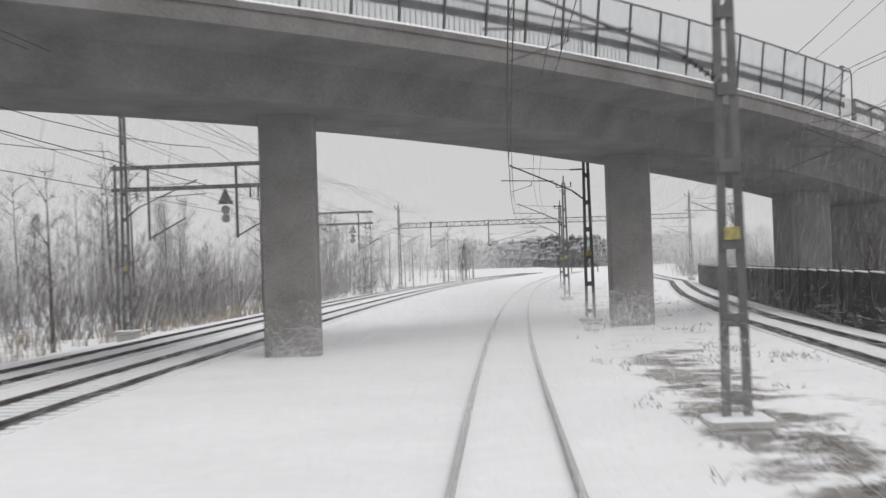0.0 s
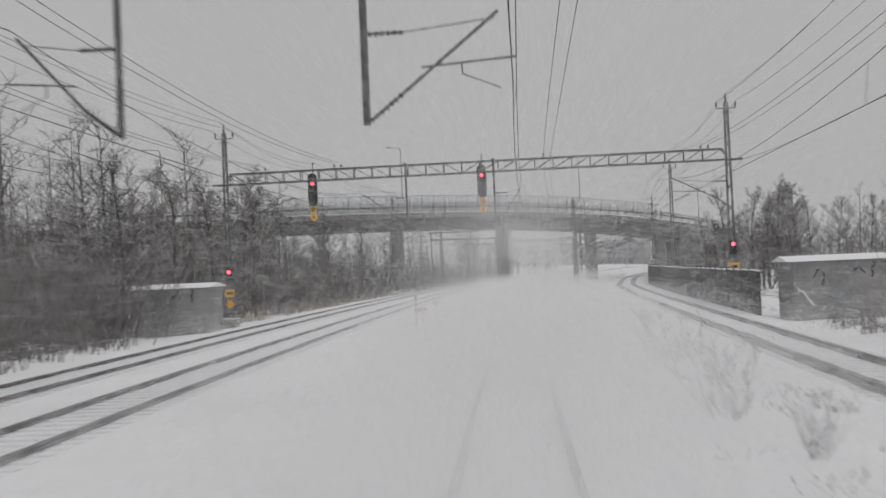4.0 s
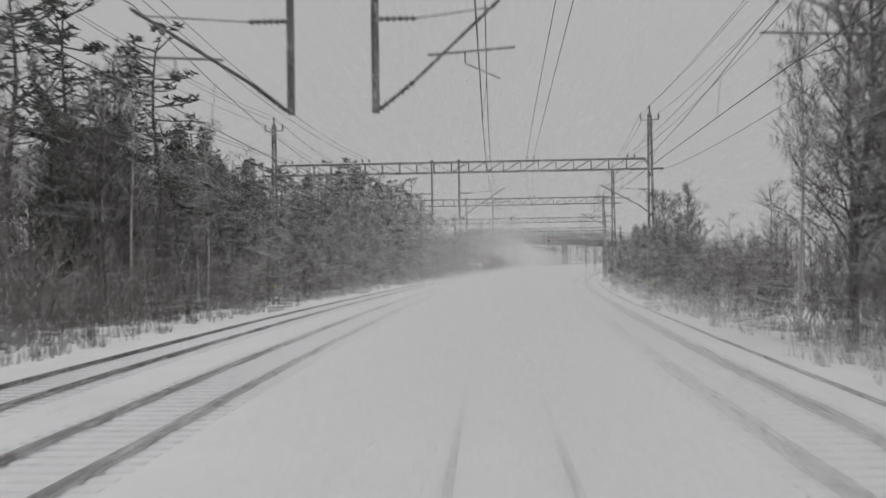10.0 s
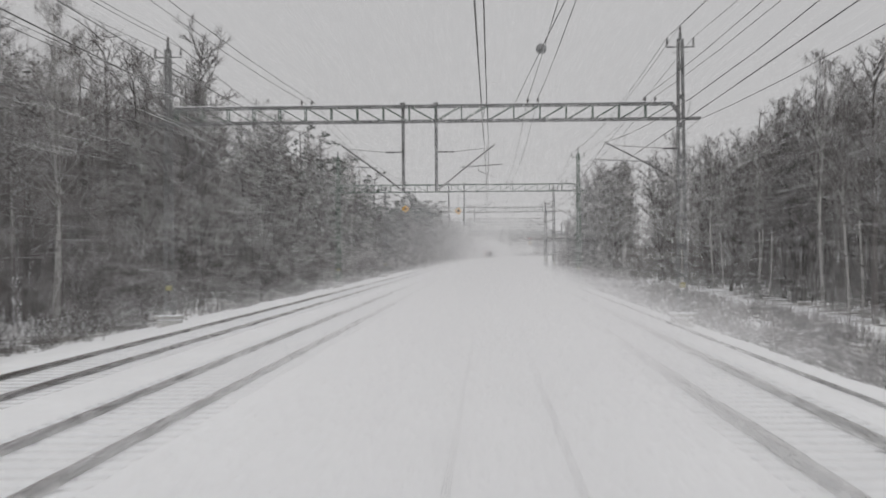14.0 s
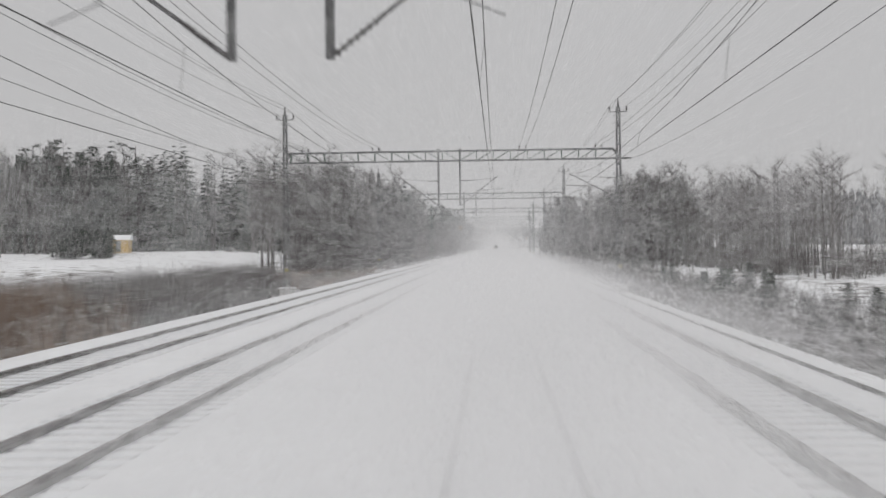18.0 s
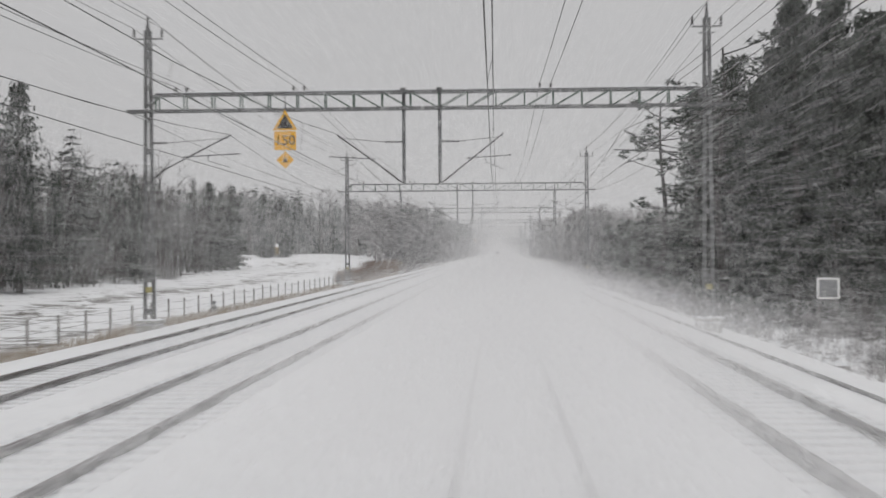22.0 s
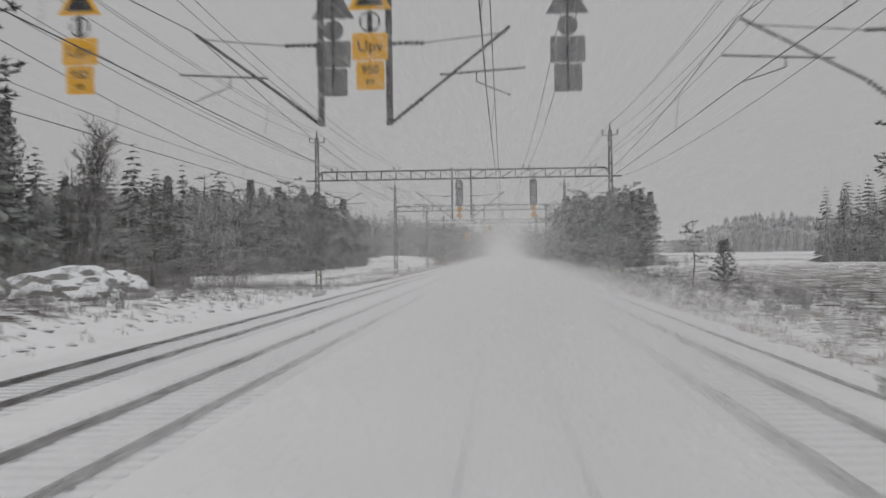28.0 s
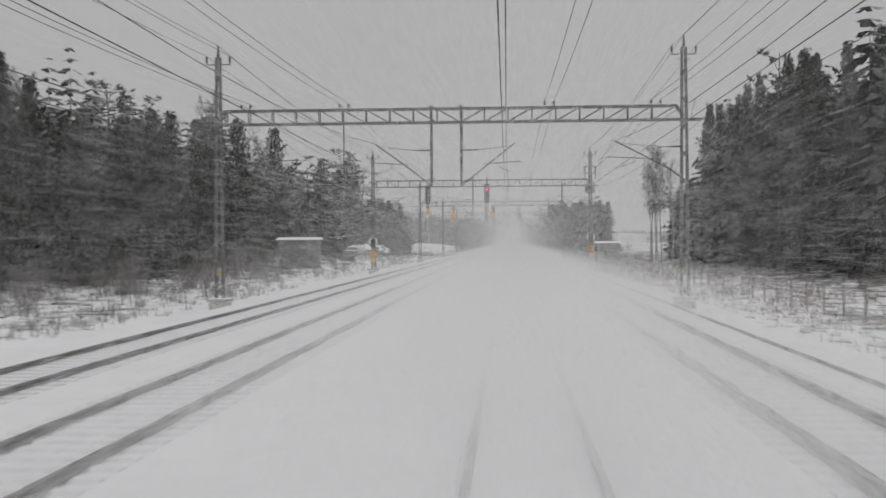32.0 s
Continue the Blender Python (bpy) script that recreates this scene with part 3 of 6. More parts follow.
for table, dx in ((LEFT2, -1.85), (LEFT1, -1.4), (OWN, 1.53), (RIGHT1, 1.8)):
    for e in (-0.2, 0.2):
        feeder("feeder_wire", lambda y, table=table, dx=dx, e=e: lerp_table(table, y) + dx + e, BEAM_HI + 0.29, 0.55, "dark feeder wire carried on the portal beams", "feeder wires")
LM = [(r[0], r[5] + r[1] - line_x(r[0])[0]) for r in BEND_PORTALS[::-1]] + [(PORTALS[0], XB)]
RM = [(60, 12.5), (-20, 11.5)] + [(r[0], XA + r[1] - line_x(r[0])[0]) for r in BEND_PORTALS[::-1]] + [(PORTALS[0], XA)]
for table, dz in ((LM, -0.1), (RM, 0.05)):
    for e, z in ((-0.52, MAST_TOP - 0.24), (0.52, MAST_TOP - 0.24), (0.0, MAST_TOP + 0.22)):
        feeder("mast_wire", lambda y, table=table, e=e: lerp_table(table, y) + e, z + dz, 0.6, "dark power wire on the mast-top insulators", "mast-top wires")
feeder("return_wire", lambda y: lerp_table(RM, y) + 0.72, BEAM_LO - 0.05, 0.5, "dark return wire along the portal ends", "return wires")
feeder("return_wire", lambda y: lerp_table(LM, y) - 0.72, BEAM_LO - 0.05, 0.5, "dark return wire along the portal ends", "return wires")


def weighted_wire(a, ball, b):
    """A wire slung from one beam to the next over the track, with a round grey ball clamped on it."""
    root = thing("slanting_wire", ball, "dark wire slung between two portals with a round grey ball", "anchor wire", "slanting anchor wires")
    a, ball, b = Vector(a), Vector(ball), Vector(b)
    part("wire", wire_mesh("wire", [a - ball, Vector((0, 0, 0)), b - ball], 0.012), M_WIRE, root)
    bm = B()
    bmesh.ops.create_uvsphere(bm, u_segments=16, v_segments=10, radius=0.145)
    box(bm, (-0.15, -0.02, -0.012), (0.15, 0.02, 0.012))
    part("ball", bm, M_GREY_PLATE, root, "round grey ball of two clamped halves")
    part("clamp", beam(B(), (0, -0.26, 0.0), (0, 0.26, 0.0), 0.03, sides=8), M_WIRE, root)


weighted_wire((3.4, -275.6, 8.4), (1.6, -295.5, 7.6), (-0.1, -326.1, 7.0))
weighted_wire((0.75, -380.0, 8.4), (1.2, -395.0, 8.1), (2.3, -433.5, 7.1))


# ---- lone masts north of the portals ----
def lone_mast(y, off, reach, top, label, arm_z=6.9):
    a = line_x(y)[1]
    root = thing("catenary_mast", on_line(y, off, -0.05), label, "catenary mast", "single catenary masts", turn=-a)
    lattice_mast(root, 0, top, M_STEEL, 1, 2.85)
    cantilever(root, 0, reach, 5.2, arm_z, 0)
    return root


for y in (37.9, 5.2, 71.0, 104.0, 137.0):
    lone_mast(y, 3.45, -3.3, 8.6, "grey lattice mast with a cantilever on a snow-capped footing")
for y in (2.9, 60.0, 110.0):
    lone_mast(y, lerp_table(RIGHT1, y) + 3.6, -3.5, 11.2, "tall grey lattice mast with insulators at its head")
for y in (72.0, 107.0, 28.0):
    lone_mast(y, lerp_table(LEFT2, y) - 3.4, 3.4, 11.0, "tall grey lattice mast beside the far track")

# ---- road bridge ----
PIERS_U = (-51.0, -34.0, -16.8, 0.0, 16.8, 33.0)


def bridge_axis(u):
    """Place and heading on the bridge's middle, u metres along from the pier beside the own track."""
    x, y, s = 22.8, 57.6, 0.0
    step = 1.0 if u > 0 else -1.0
    while abs(s) < abs(u) - 1e-6:
        h = min(1.0, abs(u) - abs(s)) * step
        th = radians(33.3 + 0.27 * (s + h / 2))
        x, y, s = x + math.cos(th) * h, y + math.sin(th) * h, s + h
    return Vector((x, y, 7.32 - 0.0011 * (u + 8) ** 2 if u > -8 else 7.32 - 0.0004 * (u + 8) ** 2)), radians(33.3 + 0.27 * u)


def bridge_pts(off, dz, u0=-110, u1=125, step=3.0):
    out = []
    for u in np.arange(u0, u1 + 0.1, step):
        p, th = bridge_axis(u)
        out.append(p + Vector((math.sin(th) * off, -math.cos(th) * off, dz)))
    return out


bridge = thing("road_bridge", (22.8, 57.6, 0), "grey concrete road bridge on slab piers over the snowy tracks", "road bridge")
bridge_m = Matrix.Translation((-22.8, -57.6, 0))


def bridge_part(name, data, material, label="", parent=None):
    me = data if isinstance(data, bpy.types.Mesh) else mesh_of(name, data)
    me.transform(bridge_m)
    return part(name, me, material, parent or bridge, label)


bridge_part("girder", sweep("girder", bridge_pts(0, 0), [(-2.6, 0.2), (-3.1, 1.35), (-5.0, 1.75), (-5.0, 1.62), (-5.15, 1.62), (-5.15, 2.1), (5.15, 2.1), (5.15, 1.62), (5.0, 1.62), (5.0, 1.75), (3.1, 1.35), (2.6, 0.2)], True), M_BRIDGE)
for off in (-5.0, 5.0):
    bridge_part("edge_beam", sweep("edge_beam", bridge_pts(off, 2.1), [(-0.2, 0.0), (-0.2, 0.18), (0.2, 0.18), (0.2, 0.0)], True), M_BRIDGE, "stained edge beam")
    bridge_part("snow_line", sweep("snow_line", bridge_pts(off, 2.282), [(-0.21, 0.0), (-0.19, 0.06), (0.19, 0.06), (0.21, 0.0)], True), M_SNOW, "thin line of snow along the edge")
for u in PIERS_U:
    p, th = bridge_axis(u)
    bm = box(B(), (-0.86, -0.5, -1.0), (0.86, 0.5, p.z + 0.3), 0.06)
    bmesh.ops.transform(bm, matrix=Matrix.Translation((p.x, p.y, 0)) @ Matrix.Rotation(-0.12, 4, "Z"), verts=bm.verts)
    bridge_part("pier", bm, M_PIER, "grey concrete slab pier")
post_me = {}


def railing(off, u0, u1, tall):
    rail = bridge_part("railing", sweep("railing", bridge_pts(off, 2.28 + 1.05, u0, u1), [(-0.04, 0), (-0.04, 0.09), (0.04, 0.09), (0.04, 0)], True), M_STEEL)
    bridge_part("mid_rail", sweep("mid_rail", bridge_pts(off, 2.28 + 0.55, u0, u1), [(-0.03, 0), (-0.03, 0.26), (0.03, 0.26), (0.03, 0)], True), M_STEEL, parent=rail)
    u = u0
    bars = B()
    while u < u1:
        p, th = bridge_axis(u)
        n = Vector((math.sin(th), -math.cos(th), 0))
        q = p + n * off + Vector((0, 0, 2.28))
        h = 2.1 if tall else 1.1
        lean = n * (0.25 if off > 0 else -0.25) * (1 if tall else 0)
        bridge_part("post", beam(B(), q, q + lean + Vector((0, 0, h)), 0.07), M_STEEL, parent=rail)
        if tall and u + 1.65 < u1:
            p2, th2 = bridge_axis(u + 1.65)
            n2 = Vector((math.sin(th2), -math.cos(th2), 0))
            q2 = p2 + n2 * off + Vector((0, 0, 2.28))
            l2 = n2 * (0.25 if off > 0 else -0.25)
            bm = B()
            vs = [bm.verts.new(c) for c in (q + Vector((0, 0, 0.05)), q2 + Vector((0, 0, 0.05)), q2 + l2 + Vector((0, 0, h - 0.03)), q + lean + Vector((0, 0, h - 0.03)))]
            bm.faces.new(vs)
            bridge_part("pane", bm, M_GLASS, parent=rail)
        for k in range(8):
            p3, th3 = bridge_axis(u + 1.65 * k / 8)
            n3 = Vector((math.sin(th3), -math.cos(th3), 0))
            c = p3 + n3 * off + Vector((0, 0, 2.28))
            beam(bars, c, c + Vector((0, 0, 1.05)), 0.022)
        u += 1.65
    tagged(bridge_part("baluster", bars, M_STEEL, parent=rail), kind="stuff")
    if tall:
        bridge_part("top_rail", sweep("top_rail", bridge_pts(off + (0.25 if off > 0 else -0.25), 2.28 + 2.08, u0, u1), [(-0.03, 0), (-0.03, 0.05), (0.03, 0.05), (0.03, 0)], True), M_STEEL, parent=rail)


railing(5.05, -34.0, 27.0, True)
railing(5.05, 27.0, 118.0, False)
railing(5.05, -105.0, -34.0, False)
railing(-5.05, -34.0, 27.0, True)
bm, prev = B(), None
for k in range(24):
    p, th = bridge_axis(38.5 + 2.9 * k)
    n = Vector((math.sin(th), -math.cos(th), 0))
    ring = [bm.verts.new(c) for c in ((p.x + n.x * 4.6, p.y + n.y * 4.6, -1.5), (p.x + n.x * 4.6, p.y + n.y * 4.6, max(p.z + 1.9, 0.5)), (p.x - n.x * 4.6, p.y - n.y * 4.6, max(p.z + 1.9, 0.5)), (p.x - n.x * 4.6, p.y - n.y * 4.6, -1.5))]
    if prev:
        for i in range(4):
            bm.faces.new((prev[i], prev[(i + 1) % 4], ring[(i + 1) % 4], ring[i]))
    if k in (0, 23):
        bm.faces.new(ring)
    prev = ring
bmesh.ops.recalc_face_normals(bm, faces=bm.faces)
bridge_part("abutment", bm, M_PIER, "grey concrete abutment wall")


def street_lamp(u, off, s):
    p, th = bridge_axis(u)
    q = p + Vector((math.sin(th) * off, -math.cos(th) * off, 2.1))
    root = thing("street_lamp", q, "slim grey street lamp with a single bent arm on the bridge", "street lamp", "street lamps on the bridge", turn=th)
    pole = part("pole", beam(beam(B(), (0, 0, 0), (0, 0, 9.0), 0.08, sides=8, r2=0.05), (0, 0, 9.0), (s * 0.25, 0, 9.35), 0.045, sides=6), M_STEEL, root)
    part("arm", beam(B(), (s * 0.25, 0, 9.35), (s * 1.9, 0, 9.4), 0.035, sides=6), M_STEEL, root)
    part("lamp_head", box(B(), (s * 1.85 - 0.3, -0.12, 9.3), (s * 1.85 + 0.3, 0.12, 9.43), 0.03), M_GREY_PLATE, root)


for u in (-13.0, 20.0, 53.0, -46.0, 86.0):
    street_lamp(u, -4.6, -1)

# ---- timber barrier and sheds beside the right-hand track ----
barrier = thing("timber_barrier", on_line(0, 11.2, 0), "dark timber trackside barrier with a line of snow on top", "barrier")
bar_m = barrier.matrix_basis.inverted()
y = 150.0
BAR = [(150, 18.4), (100, 15.2), (60, 13.1), (28, 11.4), (0, 11.3), (-34, 10.9), (-50, 10.7)]
while y > -47:
    a, b = on_line(y, lerp_table(BAR, y), 0), on_line(y - 2.4, lerp_table(BAR, y - 2.4), 0)
    d = (b - a).normalized()
    zg = -0.3
    n = Vector((d.y, -d.x, 0))
    m = bar_m @ Matrix.Translation((a + b) / 2 + Vector((0, 0, zg))) @ d.to_track_quat("X", "Z").to_matrix().to_4x4() @ Matrix.Rotation(0.022, 4, "Y")
    part("panel", post_me.setdefault("panel", mesh_of("panel", box(B(), (-1.17, -0.05, -0.2), (1.17, 0.05, 2.1), 0.015))), M_FENCE, barrier, m=m)
    part("post", post_me.setdefault("bpost", mesh_of("post", box(B(), (-0.08, -0.1, 0), (0.08, 0.1, 2.25), 0.015))), M_FENCE, barrier, m=bar_m @ Matrix.Translation(a + Vector((0, 0, zg))))
    part("snow_cap", post_me.setdefault("bcap", mesh_of("snow_cap", box(B(), (-1.19, -0.08, 2.1), (1.19, 0.08, 2.145), 0.015))), M_SNOW, barrier, m=m)
    y -= 2.4


def shed(at, turn, w, d, h, wall, label, bars=0, roof_over=0.25, pitch=0.25):
    root = thing("shed", at, label, "shed", turn=turn)
    part("wall", box(B(), (-w / 2, -d / 2, -0.6), (w / 2, d / 2, h), 0.02), wall, root)
    bm = B()
    vs = [bm.verts.new(c) for c in ((-w / 2 - roof_over, -d / 2 - roof_over, h), (w / 2 + roof_over, -d / 2 - roof_over, h), (w / 2 + roof_over, d / 2 + roof_over, h), (-w / 2 - roof_over, d / 2 + roof_over, h))]
    r1, r2 = bm.verts.new((-w / 2 - roof_over, 0, h + pitch)), bm.verts.new((w / 2 + roof_over, 0, h + pitch))
    for f in ((vs[0], vs[1], r2, r1), (vs[2], vs[3], r1, r2), (vs[1], vs[2], r2), (vs[3], vs[0], r1), (vs[3], vs[2], vs[1], vs[0])):
        bm.faces.new(f)
    part("roof", bm, M_SNOW, root, "snow-covered roof")
    part("door", box(B(), (-0.45, -d / 2 - 0.03, 0), (0.45, -d / 2 + 0.02, min(2.0, h - 0.15)), 0.01), M_GREY_PLATE, root)
    rnd = random.Random(5)
    for i in range(bars):
        # painted tags as bent strokes
        bm = B()
        x0, z0 = rnd.uniform(-w / 2 + 0.2, w / 2 - 0.5), rnd.uniform(0.3, h - 0.6)
        px, pz = x0, z0
        for k in range(5):
            qx, qz = px + rnd.uniform(-0.15, 0.3), pz + rnd.uniform(-0.35, 0.35)
            qz = min(max(qz, 0.15), h - 0.1)
            qx = min(max(qx, -w / 2 + 0.1), w / 2 - 0.1)
            beam(bm, (px, -d / 2 - 0.012, pz), (qx, -d / 2 - 0.012, qz), 0.012, 0.06)
            px, pz = qx, qz
        part("painted_tag", bm, (M_BLACK, M_WHITE, M_GREY_PLATE)[i % 3], root)
    return root


shed(at_ground(-50.5, 13.6), -0.12, 4.0, 3.2, 2.5, M_SHEDWALL, "small grey block shed with painted tags and a snowy roof", 7)
shed(at_ground(-40.5, -19.4), -0.12, 5.0, 3.4, 2.6, M_SHEDWALL, "low grey block shed with painted tags and a snowy roof", 9)


# ---- cantilever portal north of the road bridge ----
arm = thing("half_portal", (13.8, 81.0, 0.0), "grey half portal with two drop tubes and a triangle sign", "catenary portal", turn=-0.19)
part("mast", beam(B(), (0, 0, -1.0), (0, 0, 8.2), 0.13), M_STEEL, arm)
for z in (8.0, 6.9):
    part("beam", box(B(), (-0.2, -0.09, z - 0.1), (7.6, 0.09, z + 0.1)), M_STEEL, arm)
for x in (1.7, 6.2):
    tube = part("drop_tube", beam(B(), (x, 0, 8.0), (x, 0, 4.3), 0.07, sides=8), M_TUBE, arm)
    part("strut", beam(B(), (x, 0, 4.4), (x + 1.9, 0, 5.4), 0.04, sides=6), M_TUBE, tube)
bm = B()
for x in (0.6, 1.1, 6.9, 7.3):
    insulator(bm, (x, 0, 6.8), (x, 0, 6.3), 0.07, 4)
part("insulator", bm, M_INSUL, arm, "dark ribbed insulators")
bm = B()
vs = [bm.verts.new(c) for c in ((5.25, -0.1, 6.0), (6.05, -0.1, 6.0), (5.65, -0.1, 6.85))]
bm.faces.new(vs)
bmesh.ops.solidify(bm, geom=list(bm.faces), thickness=0.02)
part("triangle_sign", bm, M_GREY_PLATE, arm, "grey triangle sign plate")
for z in (5.72, 5.3):
    bm = B()
    bmesh.ops.create_cone(bm, cap_ends=True, segments=16, radius1=0.22, radius2=0.22, depth=0.03, matrix=Matrix.Translation((5.65, -0.1, z)) @ Matrix.Rotation(radians(90), 4, "X"))
    part("round_plate", bm, M_GREY_PLATE, arm)

copy_thing(arm, Matrix.Translation((22.2, 135.0, 0)) @ Matrix.Rotation(-0.21, 4, "Z"))
portal(175, 20.0, -18.5, -14.2, -6.4, [lerp_table(t, 150) for t in (LEFT2, LEFT1, OWN, RIGHT1)], turn=-0.234, at=(line_x(175)[0], 175, 0))

# ---- trees and shrubs ----


class Raw:
    """Plain vertex and face lists for one mesh."""

    def __init__(self):
        self.v, self.f = [], []

    def tube(self, pts, radii, n):
        k = len(self.v)
        for i, p in enumerate(pts):
            d = (pts[min(i + 1, len(pts) - 1)] - pts[max(i - 1, 0)]).normalized()
            s = d.orthogonal().normalized()
            u = d.cross(s)
            for j in range(n):
                a = math.tau * j / n
                self.v.append(tuple(p + (s * math.cos(a) + u * math.sin(a)) * radii[i]))
        for i in range(len(pts) - 1):
            for j in range(n):
                m = (j + 1) % n
                self.f.append((k + i * n + j, k + i * n + m, k + (i + 1) * n + m, k + (i + 1) * n + j))

    def blade(self, a, b, w, side):
        k = len(self.v)
        self.v += [tuple(a - side * w), tuple(a + side * w), tuple(b)]
        self.f.append((k, k + 1, k + 2))

    def mesh(self, name):
        me = bpy.data.meshes.new(name)
        me.from_pydata(self.v, [], self.f)
        me.update()
        return me


def rand_dir(rnd, up):
    a = rnd.uniform(0, math.tau)
    return Vector((math.cos(a), math.sin(a), up)).normalized()


def twigs(raw, rnd, p, d, length, n, w):
    for _ in range(n):
        q = (d + rand_dir(rnd, rnd.uniform(-0.3, 0.9)) * 0.9).normalized() * length * rnd.uniform(0.5, 1.1)
        s = q.cross(Vector((rnd.uniform(-1, 1), rnd.uniform(-1, 1), rnd.uniform(-1, 1)))).normalized()
        raw.blade(p, p + q, w, s)
        m = p + q * 0.45
        for _ in range(2):
            q2 = (q.normalized() + rand_dir(rnd, rnd.uniform(-0.2, 0.8)) * 0.8) * length * rnd.uniform(0.25, 0.5)
            raw.blade(m, m + q2, w * 0.7, s)


def bare_tree_meshes(seed):
    """A leafless broadleaf tree ten metres high: trunk with limbs, and a crown of fine twigs."""
    rnd = random.Random(seed)
    wood, crown = Raw(), Raw()
    pts, p = [], Vector((0, 0, -0.3))
    d = Vector((rnd.uniform(-0.08, 0.08), rnd.uniform(-0.08, 0.08), 1)).normalized()
    for i in range(9):
        pts.append(p.copy())
        p = p + d * 1.12
        d = (d + Vector((rnd.uniform(-0.12, 0.12), rnd.uniform(-0.12, 0.12), 0.05))).normalized()
    wood.tube(pts, [0.135 * (1 - i / 9.5) + 0.01 for i in range(9)], 6)
    for i in range(2, 9):
        for _ in range(rnd.choice((3, 3, 4))):
            up = rnd.uniform(0.5, 1.5)
            b = rand_dir(rnd, up)
            base = pts[i] + Vector((0, 0, rnd.uniform(-0.5, 0.5)))
            L = (3.3 - 0.25 * i) * rnd.uniform(0.6, 1.1)
            limb, q, e = [], base.copy(), b.copy()
            for k in range(5):
                limb.append(q.copy())
                q = q + e * L / 4
                e = (e + Vector((rnd.uniform(-0.16, 0.16), rnd.uniform(-0.16, 0.16), rnd.uniform(0.0, 0.25)))).normalized()
            wood.tube(limb, [0.038 * (1 - k / 5) + 0.006 for k in range(5)], 4)
            for k in range(1, 5):
                for _ in range(2):
                    f = (e * 0.6 + rand_dir(rnd, rnd.uniform(0.0, 1.0))).normalized()
                    r = limb[k] + f * L * rnd.uniform(0.22, 0.4)
                    crown.tube([limb[k], r], [0.012, 0.006], 3)
                    twigs(crown, rnd, (limb[k] + r) / 2, f, L * 0.3, 5, 0.009)
                    twigs(crown, rnd, r, f, L * 0.36, 7, 0.009)
    return wood.mesh("trunk"), crown.mesh("crown")


def birch_meshes(seed):
    """A leafless birch ten metres high: slender pale stem, steep thin limbs and fine hanging twigs in a tall oval crown."""
    rnd = random.Random(seed)
    wood, crown = Raw(), Raw()
    pts = [Vector((0.1 * math.sin(k * 0.8 + seed), 0.1 * math.cos(k * 0.7 + seed), -0.3 + k * 1.28)) for k in range(9)]
    wood.tube(pts, [0.062 * (1 - k / 9) + 0.006 for k in range(9)], 6)
    for _ in range(30):
        z = rnd.uniform(4.0, 9.6)
        k = min(7, int((z + 0.3) / 1.28))
        base = pts[k].lerp(pts[k + 1], (z + 0.3) / 1.28 - k)
        d = rand_dir(rnd, rnd.uniform(1.2, 2.4))
        L = (0.7 + 1.3 * math.sin(min(1.0, (10.2 - z) / 5.5) * 2.4)) * rnd.uniform(0.7, 1.1)
        limb, q = [], base.copy()
        for j in range(5):
            limb.append(q.copy())
            q = q + d * L / 4
            d = (d + Vector((rnd.uniform(-0.15, 0.15), rnd.uniform(-0.15, 0.15), -0.16))).normalized()
        wood.tube(limb, [0.016 * (1 - j / 5) + 0.003 for j in range(5)], 4)
        for j in range(1, 5):
            for _ in range(7):
                out = rand_dir(rnd, rnd.uniform(-0.1, 0.9)) * rnd.uniform(0.15, 0.4)
                a = limb[j] + (limb[j - 1] - limb[j]) * rnd.random()
                side = out.cross(Vector((0, 0, 1))).normalized()
                crown.blade(a, a + out, 0.006, side)
                for _ in range(3):
                    b = a + out * rnd.uniform(0.5, 1.0)
                    fall = Vector((rnd.uniform(-0.14, 0.14), rnd.uniform(-0.14, 0.14), -rnd.uniform(0.15, 0.5)))
                    crown.blade(b, b + fall, 0.005, side)
    return wood.mesh("trunk"), crown.mesh("crown")


